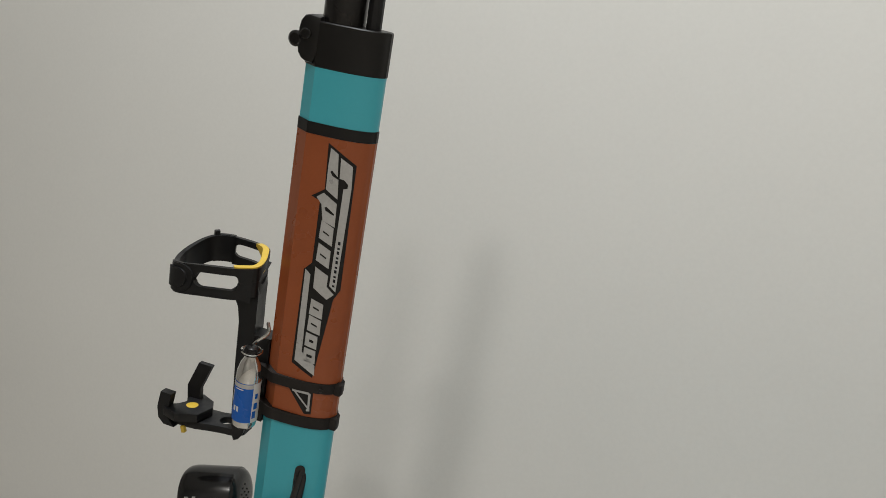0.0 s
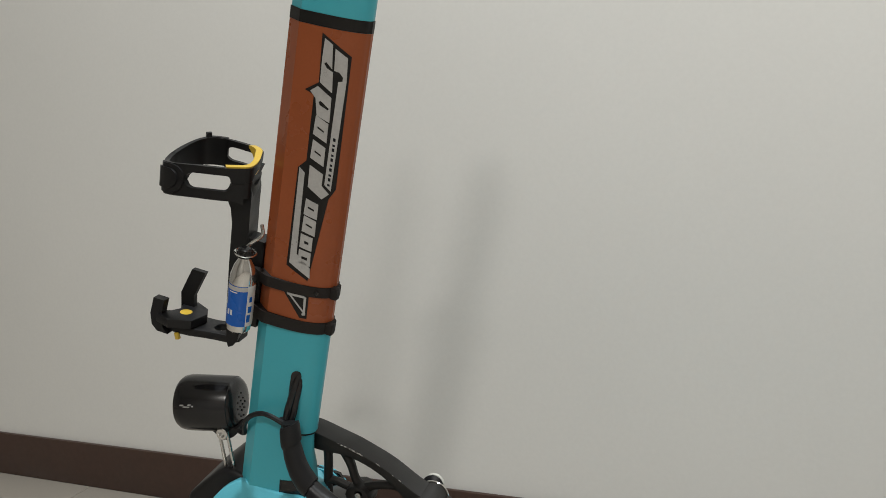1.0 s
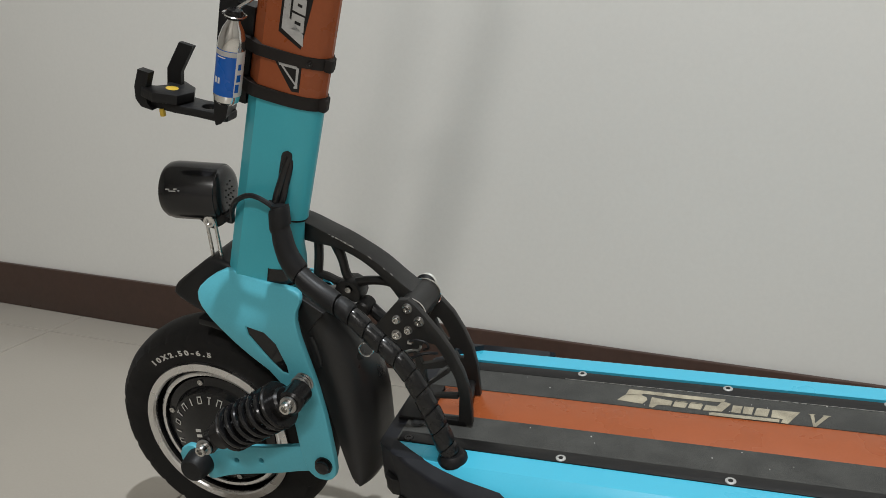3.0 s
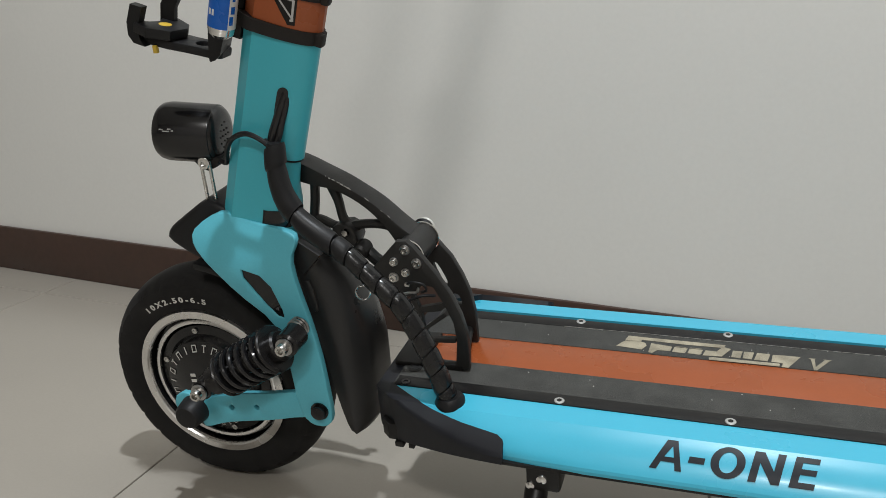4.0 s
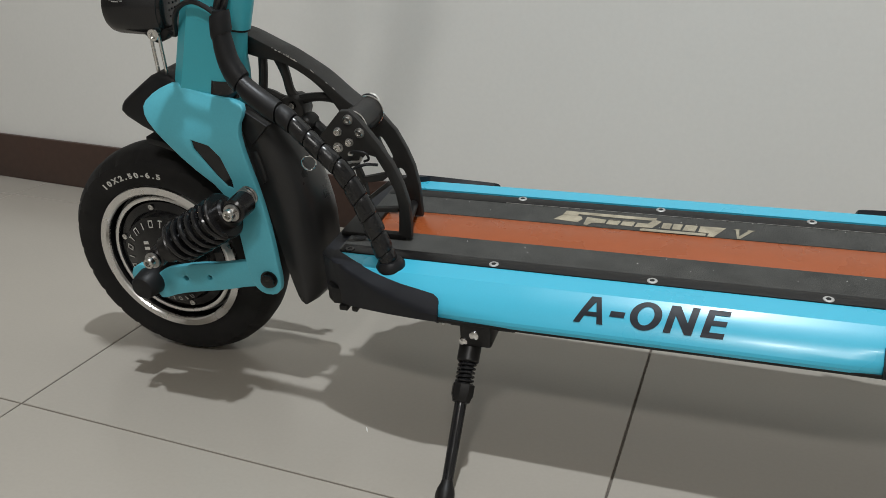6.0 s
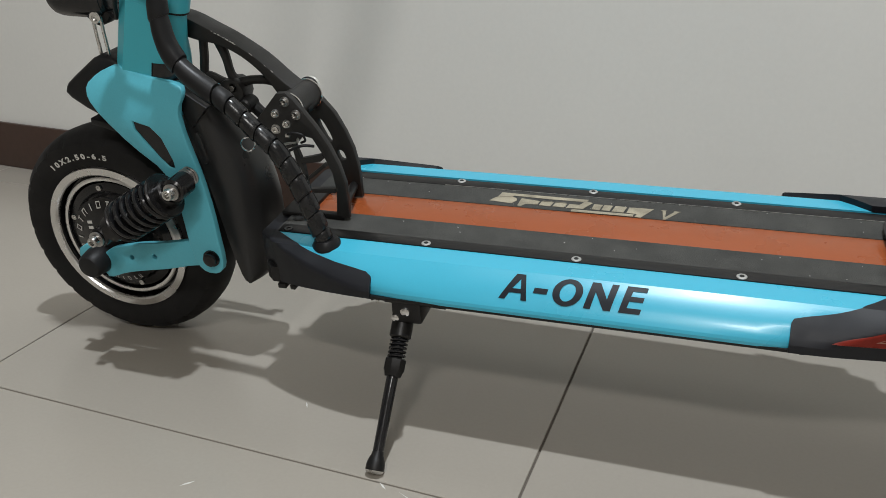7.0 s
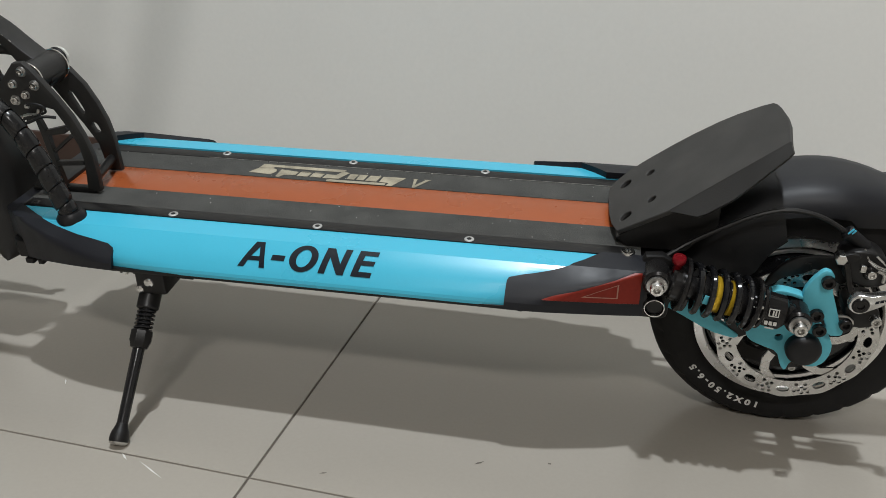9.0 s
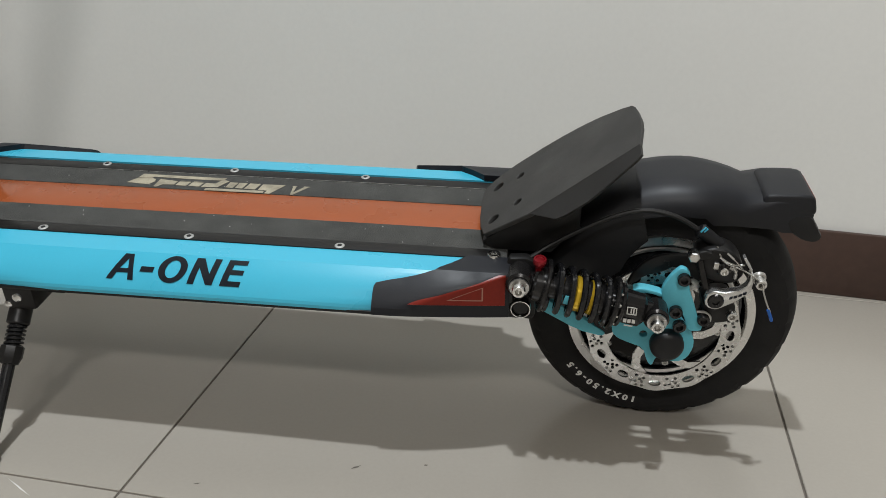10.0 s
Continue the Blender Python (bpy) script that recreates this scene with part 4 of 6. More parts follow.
def flank_patch(x0, x1, f0, f1, h0, h1, mirror=False, rows=22, cols=14):
    """A shell on the flank between x0(f) and x1(f), for the share f of the way down."""
    bm = bmesh.new()
    grids = []
    for h in (h0, h1):
        g = []
        for i in range(rows + 1):
            f = f0 + (f1 - f0) * i / rows
            f = CREASE if abs(f - CREASE) < 0.501 * abs(f1 - f0) / rows else f
            y, z = flank(f * SMAX, h)
            g.append([bm.verts.new((x0(f) + (x1(f) - x0(f)) * j / cols, FAR_OUT - y if mirror else y, z)) for j in range(cols + 1)])
        grids.append(g)
    for g in grids:
        for i in range(rows):
            for j in range(cols):
                bm.faces.new((g[i][j], g[i][j + 1], g[i + 1][j + 1], g[i + 1][j]))
    a, b = grids
    ring = [(0, j) for j in range(cols)] + [(i, cols) for i in range(rows)] + [(rows, j) for j in range(cols, 0, -1)] + [(i, 0) for i in range(rows, 0, -1)]
    for p, q in zip(ring, ring[1:] + ring[:1]):
        bm.faces.new((a[p[0]][p[1]], a[q[0]][q[1]], b[q[0]][q[1]], b[p[0]][p[1]]))
    return bm


def curve_of(pairs):
    def f(t):
        for (a, u), (b, v) in zip(pairs, pairs[1:]):
            if t <= b * K:
                k = (t / K - a) / (b - a)
                return u + (v - u) * k
        return pairs[-1][1]
    return f


FAR_OUT = 0.0065               # the far flank stands out a little more
PLAN = [(0.205, 0.066), (0.2215, 0.080), (0.2368, 0.0900), (0.2549, 0.0995), (0.2755, 0.1080), (0.3002, 0.1155), (0.3235, 0.1200), (0.345, 0.1225), (0.40, 0.1260), (0.68, 0.1260), (0.705, 0.1245),
        (0.7296, 0.1215), (0.747, 0.1170), (0.766, 0.1115), (0.789, 0.1045), (0.807, 0.0975), (0.835, 0.086)]


def half_width(x):
    """The deck tapers in plan towards both ends."""
    for (a, u), (b, v) in zip(PLAN, PLAN[1:]):
        if x <= b:
            return u + (v - u) * max(0.0, (x - a) / (b - a))
    return PLAN[-1][1]


def taper(me, out):
    """Cut a shell of the flank off at the deck's plan, so that its lower part falls away as an upright wall."""
    inner = len(me.vertices) // 2
    for v in me.vertices:
        w = half_width(v.co.x) + (FAR_OUT if v.co.y > 0 else 0.0) + out - (0.0016 if v.index < inner else 0.0)
        if abs(v.co.y) > w:
            v.co.z -= 0.45 * (abs(v.co.y) - w)
            v.co.y = math.copysign(w, v.co.y)
    me.update()


deck = part("deck", joined(box(0.245, 0.815, -0.0950, 0.0950, 0.1600, 0.1700, 0.001), box(0.236, 0.800, -0.0880, 0.0850, 0.165, 0.1845, 0.001)), EDGE, scooter, "long footboard with cyan flanks, black grip and orange stripe")
FRONT = curve_of([(0, 0.2340), (0.10, 0.2440), (0.255, 0.2600), (0.36, 0.2730), (0.43, 0.2849), (0.53, 0.3074), (0.595, 0.3310), (0.62, 0.3410), (0.65, 0.3455), (0.70, 0.3478), (0.9, 0.3487), (1, 0.348)])
REAR = curve_of([(0, 0.7757), (0.195, 0.7627), (0.35, 0.7497), (0.44, 0.7363), (0.52, 0.7181), (0.555, 0.7060), (0.58, 0.7020), (0.635, 0.7001), (1, 0.6995)])
REFL = curve_of([(0.35, 0.8070), (0.505, 0.7886), (0.595, 0.7752), (0.695, 0.7572), (0.775, 0.7388), (0.83, 0.7304), (0.86, 0.7290), (1, 0.7300)])
for mirror in (False, True):
    part("flank_panel", flank_patch(lambda f: 0.234 + 0.03 * f, lambda f: 0.79, 0.0, 0.985, -0.004, 0.0, mirror), CYAN, deck, "glossy cyan side panel", smooth=13)
    taper(deck.children[-1].data, -0.004)
    cap = part("front_cap", flank_patch(lambda f: 0.2335 + 0.009 * min(1, f * 1.2), FRONT if not mirror else lambda f: FRONT(f) - 0.010 * f, 0.0, 1.0, -0.001, 0.0060 if mirror else 0.0026, mirror), CAP, deck, "dark grey plastic corner cap", smooth=13)
    rear_cap = part("rear_cap", flank_patch(REAR, lambda f: 0.8125, 0.0, 1.0, -0.001, 0.0060 if mirror else 0.0026, mirror), CAP, deck, "dark grey plastic corner cap", smooth=13)
    g = -0.985 if not mirror else 0.985
    part("bottom_lip", box(0.345, 0.702, min(g * 0.1240, g * 0.100), max(g * 0.1240, g * 0.100), 0.1572, 0.1606, 0.001), BLACK, deck)
    for ob in (cap, rear_cap):
        taper(ob.data, 0.0015 if not mirror else 0.004)
    refl = part("reflector", flank_patch(REFL, lambda f: 0.8090, 0.38 * K, 0.838 * K, 0.0016, 0.0036, mirror), RED, deck,
                "red triangular side reflector", smooth=60)
    taper(refl.data, 0.0022)
    slant = lambda f: 0.7905 - 0.030 * (f / K - 0.58) / 0.2
    for a, b, f0_, f1_ in ((slant, lambda f: slant(f) + 0.0011, 0.58, 0.77), (lambda f: 0.7900, lambda f: 0.7910, 0.58, 0.77), (slant, lambda f: 0.7908, 0.762, 0.774)):
        part("reflector_mark", flank_patch(a, b, f0_ * K, f1_ * K, 0.0030, 0.0039, mirror, 6, 3), AMBERDARK, refl)
        taper(refl.children[-1].data, 0.0027)
    part("screw", cyl((0.7120, g * 0.106, 0.1590), (0.7120, g * 0.106, 0.1475), 0.0040, 14), ANOD, deck)
NOSE = [(0.2190, 0.050, 0.1500), (0.2215, 0.046, 0.1480), (0.2280, 0.040, 0.1470), (0.2370, 0.030, 0.1470), (0.2420, 0.02, 0.1475), (0.262, 0.0, 0.1480)]


def nose_row(x, narrow, low):
    """A section of the nose that follows both flanks, narrowed at the corner and cut off below."""
    near = []
    for k in range(15):
        y, z = flank(SMAX * k / 14, 0.0018)
        near.append((max(y, 0.0015 - half_width(x), narrow - 0.1243), min(max(z if y > -half_width(x) else z - 0.45 * (-half_width(x) - y), low), 0.1873 + 0.002 * (z - 0.17))))
    return [Vector((x, y, z)) for y, z in near] + [Vector((x, -y, z)) for y, z in reversed(near)]


part("nose", sweep([nose_row(*NOSE[0])] + [nose_row(x, n_, z_) for x, n_, z_ in NOSE[1:]]), CAP, deck, "black plastic nose under the cable loom", smooth=40)
for x0, x1 in ((0.2415, 0.2500), (0.2545, 0.2600)):
    part("foot_tab", box(x0, x1, -0.0985, -0.080, 0.1405, 0.1460, 0.001), BLACK, deck)
for x in (0.3385, 0.3440):
    part("pin", cyl((x, -0.0960, 0.1460), (x, -0.0960, 0.1395), 0.0016, 10), BLACK, deck)
for y0, y1 in ((-0.0728, -0.0232), (0.0232, 0.0728)):
    mat_ = part("grip_strip", box(0.234, 0.808, y0, y1, 0.180, 0.1896, 0.0008), GRIP, deck, "black gritty grip tape, dusty and worn")
    g = y0 if y0 < 0 else y1
    part("edge_trim", box(0.236, 0.800, min(g, g * 0.800), max(g, g * 0.800), 0.1850, 0.19005, 0.0004), BLACK, deck, "smooth black edge strip beside the grip")
part("worn_edge", box(0.365, 0.798, 0.0574, 0.0579, 0.1880, 0.19025, 0), STEEL, deck, "thin bright metal line along the edge strip")
part("orange_stripe", box(0.234, 0.800, -0.0231, 0.0231, 0.180, 0.1890, 0.0004), ORANGE, deck, "orange stripe along the deck")
first_screw = None
for x in (0.3857, 0.5243, 0.6618):
    for y in (-0.068, 0.0698):
        p = Matrix.Translation((x if y < 0 else x - 0.006, y, 0.1896))
        if first_screw is None:
            first_screw = part("deck_screw", lathe([(0.0045, 0), (0.0045, 0.0007), (0.0041, 0.0011), (0.0022, 0.0012), (0.0019, 0.0004), (0, 0.0004)], (0, 0, 0), (0, 0, 1), 18), SCREW, deck)
            first_screw.matrix_basis = p
        else:
            again(first_screw, p)
for ob in [o_ for o_ in deck.children if o_.name.startswith("deck_screw")]:
    socket = part("screw_socket", cyl((0, 0, 0.0009), (0, 0, 0.0014), 0.0021, 6), BLACK, ob)
part("deck_screw_large", lathe([(0.007, 0), (0.007, 0.0008), (0.0045, 0.0014), (0.003, 0.0006), (0, 0.0006)], (0.2450, -0.0432, 0.1893), (0, 0, 1), 20), EDGE, deck)
for y in (-0.068, 0.0698):
    part("front_screw", lathe([(0.0047, 0), (0.0047, 0.0007), (0.0040, 0.0012), (0.0022, 0.0012), (0.0019, 0.0004), (0, 0.0004)], (0.2452, y, 0.1897), (0, 0, 1), 18), ANOD, deck, "black countersunk screw")
for x, l_ in ((0.2640, 0.0050), (0.3080, 0.0042), (0.3450, 0.0)):
    part("cable_clip", joined(tube([(x - 0.0042, -0.0985, 0.1520), (x - 0.0010, -0.0992, 0.1475), (x + 0.0014, -0.0990, 0.1470)], 0.0007, 6), tube([(x + 0.0044, -0.0985, 0.1518 + l_ * 0.1), (x + 0.0016, -0.0992, 0.1475), (x + 0.0004, -0.0990, 0.1468)], 0.0007, 6))
         if l_ else cyl((x, -0.0975, 0.1500), (x, -0.0985, 0.1400), 0.0016, 10), STEEL, deck, "small steel clip under the nose")

part("bottom_plate", plate(rounded([(0.224, -0.085), (0.238, -0.0975), (0.806, -0.0975), (0.822, -0.085), (0.822, 0.085), (0.806, 0.0975), (0.238, 0.0975), (0.224, 0.085)], 1),
                           lambda a, b, h: Vector((a, b, h)), 0.1450, 0.1620, bevel=0.0012), BLACK, deck, "flat black underside plate")
# pale dust on the grip
specks = []
for k in range(36):
    x, y = random.uniform(0.25, 0.77), random.choice((-1, 1)) * random.uniform(0.027, 0.071)
    r_ = random.uniform(0.0003, 0.0006)
    specks.append(plate(ring_pts(x, y, r_, 5), lambda a, b, h: Vector((a, b, 0.1897 + h)), 0, 0.0003))
part("dust", joined(*specks), WHITE, deck, "pale specks of dust on the grip")

# writing on the flank
def on_flank(x, d, h):
    yy, z = flank(d, 0.0006)
    return Vector((x, yy, z))


def letter(outline, *holes):
    """A flat letter, cut into narrow strips so that it follows the flank's curve; points are (along the deck, down the flank)."""
    bm = plate(outline, lambda a, b, h: Vector((a, b, h)), 0, 0.00001, holes=holes)
    bmesh.ops.delete(bm, geom=[f for f in bm.faces if f.calc_center_median().z < 0.000009], context="FACES")
    for k in range(24):
        bmesh.ops.bisect_plane(bm, geom=bm.verts[:] + bm.edges[:] + bm.faces[:], plane_co=(0, 0.0245 + k * 0.00105, 0), plane_no=(0, 1, 0))
    for v in bm.verts:
        v.co = on_flank(v.co.x, v.co.y, 0)
    return bm


def oval(cx, cd, rx, rd, lean, n=36):
    return [(cx + rx * math.cos(k * 2 * math.pi / n) - lean * rd * math.sin(k * 2 * math.pi / n), cd + rd * math.sin(k * 2 * math.pi / n)) for k in range(n)]


T, B = 0.0249, 0.0489
words = joined(letter([(0.4657, B), (0.4785, T), (0.4864, T), (0.4902, B), (0.4852, B), (0.4846, 0.0428), (0.4744, 0.0428), (0.4712, B)], [(0.4766, 0.0389), (0.4841, 0.0389), (0.4828, 0.0297)]),
               letter([(0.4957, 0.0362), (0.5074, 0.0362), (0.5066, 0.0412), (0.4947, 0.0412)]),
               letter(oval(0.5240, 0.0369, 0.0126, 0.0125, 0.14), oval(0.5240, 0.0369, 0.0064, 0.0083, 0.16)),
               letter([(0.5383, B), (0.5436, T), (0.5505, T), (0.5570, 0.0392), (0.5601, T), (0.5659, T), (0.5606, B), (0.5549, B), (0.5472, 0.0338), (0.5441, B)]),
               letter([(0.5672, B), (0.5727, T), (0.5896, T), (0.5887, 0.0293), (0.5774, 0.0293), (0.5762, 0.0342), (0.5872, 0.0342), (0.5862, 0.0386), (0.5752, 0.0386), (0.5738, 0.0444), (0.5856, 0.0444), (0.5846, B)]))
part("deck_lettering", words, NAVY, deck, "dark letters A-ONE on the cyan flank")

# worn logo shapes on the grip
def on_grip(a, b, h):
    return Vector((a, b, 0.1897 + h))


logo = None


def print_shape(*loops):
    global logo
    ob = part("deck_logo" if logo is None else "logo_shape", plate(loops[0], on_grip, 0, 0.0003, holes=loops[1:]), GOLD, deck if logo is None else logo,
              "worn champagne logo shapes on the grip" if logo is None else "")
    logo = logo or ob


print_shape([(0.4264, 0.0423), (0.4286, 0.0516), (0.4441, 0.0512), (0.5168, 0.0509), (0.5148, 0.0455), (0.4792, 0.0450), (0.4417, 0.0462), (0.4409, 0.0436)])
print_shape([(0.4236, 0.0378), (0.4266, 0.0415), (0.4410, 0.0430), (0.4456, 0.0408), (0.4470, 0.0364), (0.4433, 0.0289), (0.4198, 0.0310)])
print_shape([(0.4507, 0.0418), (0.4700, 0.0388), (0.4689, 0.0310), (0.4572, 0.0303), (0.4529, 0.0240), (0.4496, 0.0255)])
for x in (0.4705, 0.4841):
    print_shape([(x + 0.0015, 0.0387), (x + 0.0134, 0.0385), (x + 0.0113, 0.0298), (x, 0.0301)])
    print_shape([(x + 0.0022, 0.0404), (x + 0.0120, 0.0402), (x + 0.0119, 0.0397), (x + 0.0021, 0.0399)])
print_shape([(0.4996, 0.0383), (0.5094, 0.0382), (0.5145, 0.0475), (0.5216, 0.0447), (0.5140, 0.0304), (0.4975, 0.0292)])
for x in (0.5233, 0.5330):
    print_shape([(x, 0.0426), (x + 0.0085, 0.0426), (x + 0.0066, 0.0306), (x - 0.0012, 0.0312)])
print_shape([(0.5441, 0.0426), (0.5552, 0.0423), (0.5528, 0.0300), (0.5415, 0.0302)])
print_shape([(0.5573, 0.0419), (0.5683, 0.0425), (0.5804, 0.0425), (0.5697, 0.0225), (0.5641, 0.0230), (0.5658, 0.0290), (0.5560, 0.0300)])
print_shape([(0.5030, 0.0262), (0.5064, 0.0275), (0.5630, 0.0280), (0.5625, 0.0234), (0.5035, 0.0227)])
print_shape([(0.5870, 0.0420), (0.5930, 0.0422), (0.5920, 0.0412), (0.5922, 0.0283), (0.6002, 0.0412), (0.5990, 0.0424), (0.6060, 0.0418), (0.6040, 0.0404), (0.5928, 0.0230), (0.5905, 0.0225), (0.5888, 0.0410)])

# ---- kickstand ----
stand = part("kickstand", box(0.3675, 0.3962, -0.1220, -0.086, 0.1358, 0.1600, 0.003), BLACK, scooter, "black sprung kickstand with a steel foot")
part("stand_plate", box(0.352, 0.412, -0.1000, -0.070, 0.1410, 0.1452, 0.0006), BLACK, stand)
for x, z, r_ in ((0.3811, 0.1487, 0.0046), (0.3712, 0.1412, 0.0040)):
    part("bolt", lathe([(r_, 0), (r_ * 0.92, 0.0014), (r_ * 0.55, 0.0026), (0, 0.0030)], (x, -0.1220, z), (0, -1, 0), 18), CHROME, stand)
TOP, FOOT = Vector((0.3740, -0.1130, 0.1290)), Vector((0.3745, -0.2105, 0.0345))
ln = (FOOT - TOP).length
dn = (FOOT - TOP).normalized()
on = lambda f: TOP + dn * (ln * f)
part("collar", cyl(on(-0.03), on(0.100), 0.0100, 16, 0.0012), BLACK, stand)
part("core", cyl(on(0.08), on(0.30), 0.0054, 14), BLACK, stand)
part("coil_spring", spring(on(0.100), on(0.245), 0.0072, 0.0014, 5.5), GLOSS, stand)
part("nut", lathe([(0.0088, 0), (0.0100, 0.0012), (0.0100, 0.0105), (0.0088, 0.0130), (0.0078, 0.0165), (0.0056, 0.0172)], on(0.240), dn, 8), BLACK, stand)
part("rod", cyl(on(0.34), on(0.95), 0.0054, 20, 0.001, 0.0048), GLOSS, stand)
part("foot", lathe([(0.0048, -0.003), (0.0056, 0.001), (0.0074, 0.005), (0.0083, 0.009), (0.0084, 0.0125), (0.0082, 0.0140)], on(1.0) - dn * 0.0175, dn, 22), BLACK, stand)
part("foot_tip", lathe([(0.0082, 0), (0.0078, 0.0016), (0.0058, 0.0028), (0, 0.0034)], on(1.0) - dn * 0.0035, dn, 22), STEEL, stand, "bare steel foot tip")

# ---- tail: kick plate, fender, suspension ----
KC, K1, KN = Vector((0.8265, 0, 0.2343)), Vector((0.7848, 0, 0.6198)), Vector((-0.6198, 0, 0.7848))


def on_kick(a, b, h):
    return KC + K1 * a + Vector((0, b, 0)) + KN * h


KOUT = rounded([(0.1035, -0.0673), (0.1090, -0.030), (0.1060, 0.008), (0.1015, 0.021), (0.0634, 0.0423), (0.0198, 0.0525), (-0.0329, 0.0551), (-0.0560, 0.0465), (-0.0620, 0.036), (-0.0595, -0.026), (-0.049, -0.0621), (-0.0019, -0.0694)], 1)
KOUT = [p for p in KOUT if not (p.y < -0.0600 and p.x > -0.046)] + [Vector((-0.0019, -0.0694)), Vector((0.1035, -0.0673))]
KOUT.sort(key=lambda p: math.atan2(p.y + 0.008, p.x - 0.025))
kick = part("kick_plate", plate(KOUT, on_kick, -0.004, 0.0,
                                holes=[ring_pts(-0.0425, -0.0360, 0.0058, 14), ring_pts(-0.0165, -0.0320, 0.0042, 14), ring_pts(-0.0425, 0.0280, 0.0058, 14), ring_pts(-0.0165, 0.0215, 0.0042, 14)],
                                bevel=0.0006, segments=1), KICKP, scooter, "dark grey angled kick plate with four holes", smooth=40)
FOLD = [on_kick(a, b, h) for a, b, h in ((-0.0019, -0.0690, -0.0004), (0.1035, -0.0669, -0.0004), (0.1015, -0.0775, -0.0040), (0.0968, -0.0791, -0.0052), (0.0812, -0.0810, -0.0072),
                                         (0.0642, -0.0831, -0.0095), (0.0472, -0.0846, -0.0113), (0.0256, -0.0840, -0.0115), (0.0170, -0.0825, -0.0106))]
bm = bmesh.new()
f0 = [bm.verts.new(p) for p in FOLD]
f1 = [bm.verts.new(p + Vector((0.002, 0.0030, -0.0022))) for p in FOLD]
bm.faces.new(f0)
bm.faces.new(f1)
for i in range(len(FOLD)):
    j = (i + 1) % len(FOLD)
    bm.faces.new((f0[i], f0[j], f1[j], f1[i]))
part("folded_edge", bm, FOLDP, kick, "textured black folded edge")
part("kick_bracket", plate([(0.796, 0.1885), (0.845, 0.1885), (0.868, 0.215), (0.868, 0.256), (0.806, 0.2125), (0.786, 0.1970)], side, -0.056, 0.050, bevel=0.002), BLACK, kick)
bolt_at((0.797, -0.071, 0.1885), (0, 0, 1), 0.0058, 0.0055, deck, CHROME)
part("tail_block", box(0.806, 0.8345, -0.086, 0.086, 0.1370, 0.1835, 0.005, 3), BLACK, deck)
part("tail_lug", plate(rounded([(0.806, 0.196), (0.830, 0.198), (0.838, 0.180), (0.838, 0.160), (0.834, 0.148), (0.806, 0.148)], 1), side, -0.082, -0.072, bevel=0.002), BLACK, deck)
part("tube_end", lathe([(0.0086, -0.010), (0.0088, 0.003), (0.0084, 0.004), (0.0077, 0.004), (0.0075, 0.003), (0.0073, -0.008)], (0.8222, -0.0900, 0.1535), (0, -1, 0), 30, closed=True), STEEL, deck, "thin steel ring at the pivot tube")
part("tube_plug", cyl((0.8222, -0.0850, 0.1535), (0.8222, -0.0915, 0.1535), 0.0073, 24, 0.001), BLACK, deck)


def fender_row(a, r0, hw, rim_in, lift=0.0):
    e = Vector((math.cos(a), 0, math.sin(a)))
    prof = [(rim_in, -hw), (r0 - 0.018, -hw), (r0 - 0.008, -hw * 0.90), (r0 - 0.002, -hw * 0.62), (r0, -hw * 0.3), (r0, hw * 0.3), (r0 - 0.002, hw * 0.62), (r0 - 0.008, hw * 0.90),
            (r0 - 0.018, hw), (rim_in, hw)]
    inner = [(r - (0.003 if i not in (0, 9) else 0), y * (1 - 0.003 / hw)) for i, (r, y) in enumerate(prof)]
    o = Vector((0.952, 0.004, 0.1085))
    return [o + e * r + Vector((0, y, 0)) for r, y in prof + inner[::-1]]


def tail_row(x, bottom, top, hw):
    """An upright section of the fender's end, below the lamp."""
    prof = [(bottom, -hw), (top - 0.005, -hw), (top - 0.002, -hw * 0.985), (top - 0.0005, -hw * 0.95), (top, -hw * 0.4)]
    prof += [(z, -y) for z, y in reversed(prof)]
    inner = [(z - (0.003 if i not in (0, 9) else 0), y * (1 - 0.003 / hw)) for i, (z, y) in enumerate(prof)]
    return [Vector((x, 0.004 + y, z)) for z, y in prof + inner[::-1]]


rows = []
for k in range(23):
    deg_ = 165 - k * 4.5
    a, f = radians(deg_), k / 28
    slim = min(1.0, max(0.0, (84 - deg_) / 28))
    skirt = 0.088 + 0.027 * min(1.0, max(0.0, (124 - deg_) / 16)) if deg_ > 78 else min((0.1070 - 0.0040 * slim) / math.sin(a), 0.1270 + 0.0140 * f)
    rows.append(fender_row(a, 0.1318 + 0.0140 * f, 0.046 - 0.0135 * slim, skirt))
rows += [tail_row(1.0290, 0.2098, 0.2375, 0.0338), tail_row(1.0400, 0.2068, 0.2385, 0.0333), tail_row(1.0540, 0.2072, 0.2388, 0.0330), tail_row(1.0600, 0.2120, 0.2380, 0.0326), tail_row(1.0622, 0.2180, 0.2360, 0.0318)]
fender = part("rear_fender", sweep(rows), SATIN, scooter, "black plastic rear fender over the wheel", smooth=60)
rows = []
for k in range(9):
    a = radians(150 - k * 5.6)
    rows.append(fender_row(a, 0.1336 + 0.0006 * k, 0.0470, 0.074 + 0.020 * min(1.0, max(0.0, (k - 4) / 4))))
part("fender_shield", sweep(rows), PLASTIC, fender, "matt black front part of the fender", smooth=60)
tail = part("tail_light", plate(rounded([(1.0170, 0.2280), (1.0200, 0.2392), (1.0235, 0.2418), (1.0550, 0.2430), (1.0608, 0.2404), (1.0638, 0.2290), (1.0630, 0.2250), (1.0590, 0.2240), (1.0250, 0.2240)], 1),
                                        side, -0.0290, 0.0260, bevel=0.0045, segments=4), SATIN, fender, "black tail lamp housing", smooth=60)
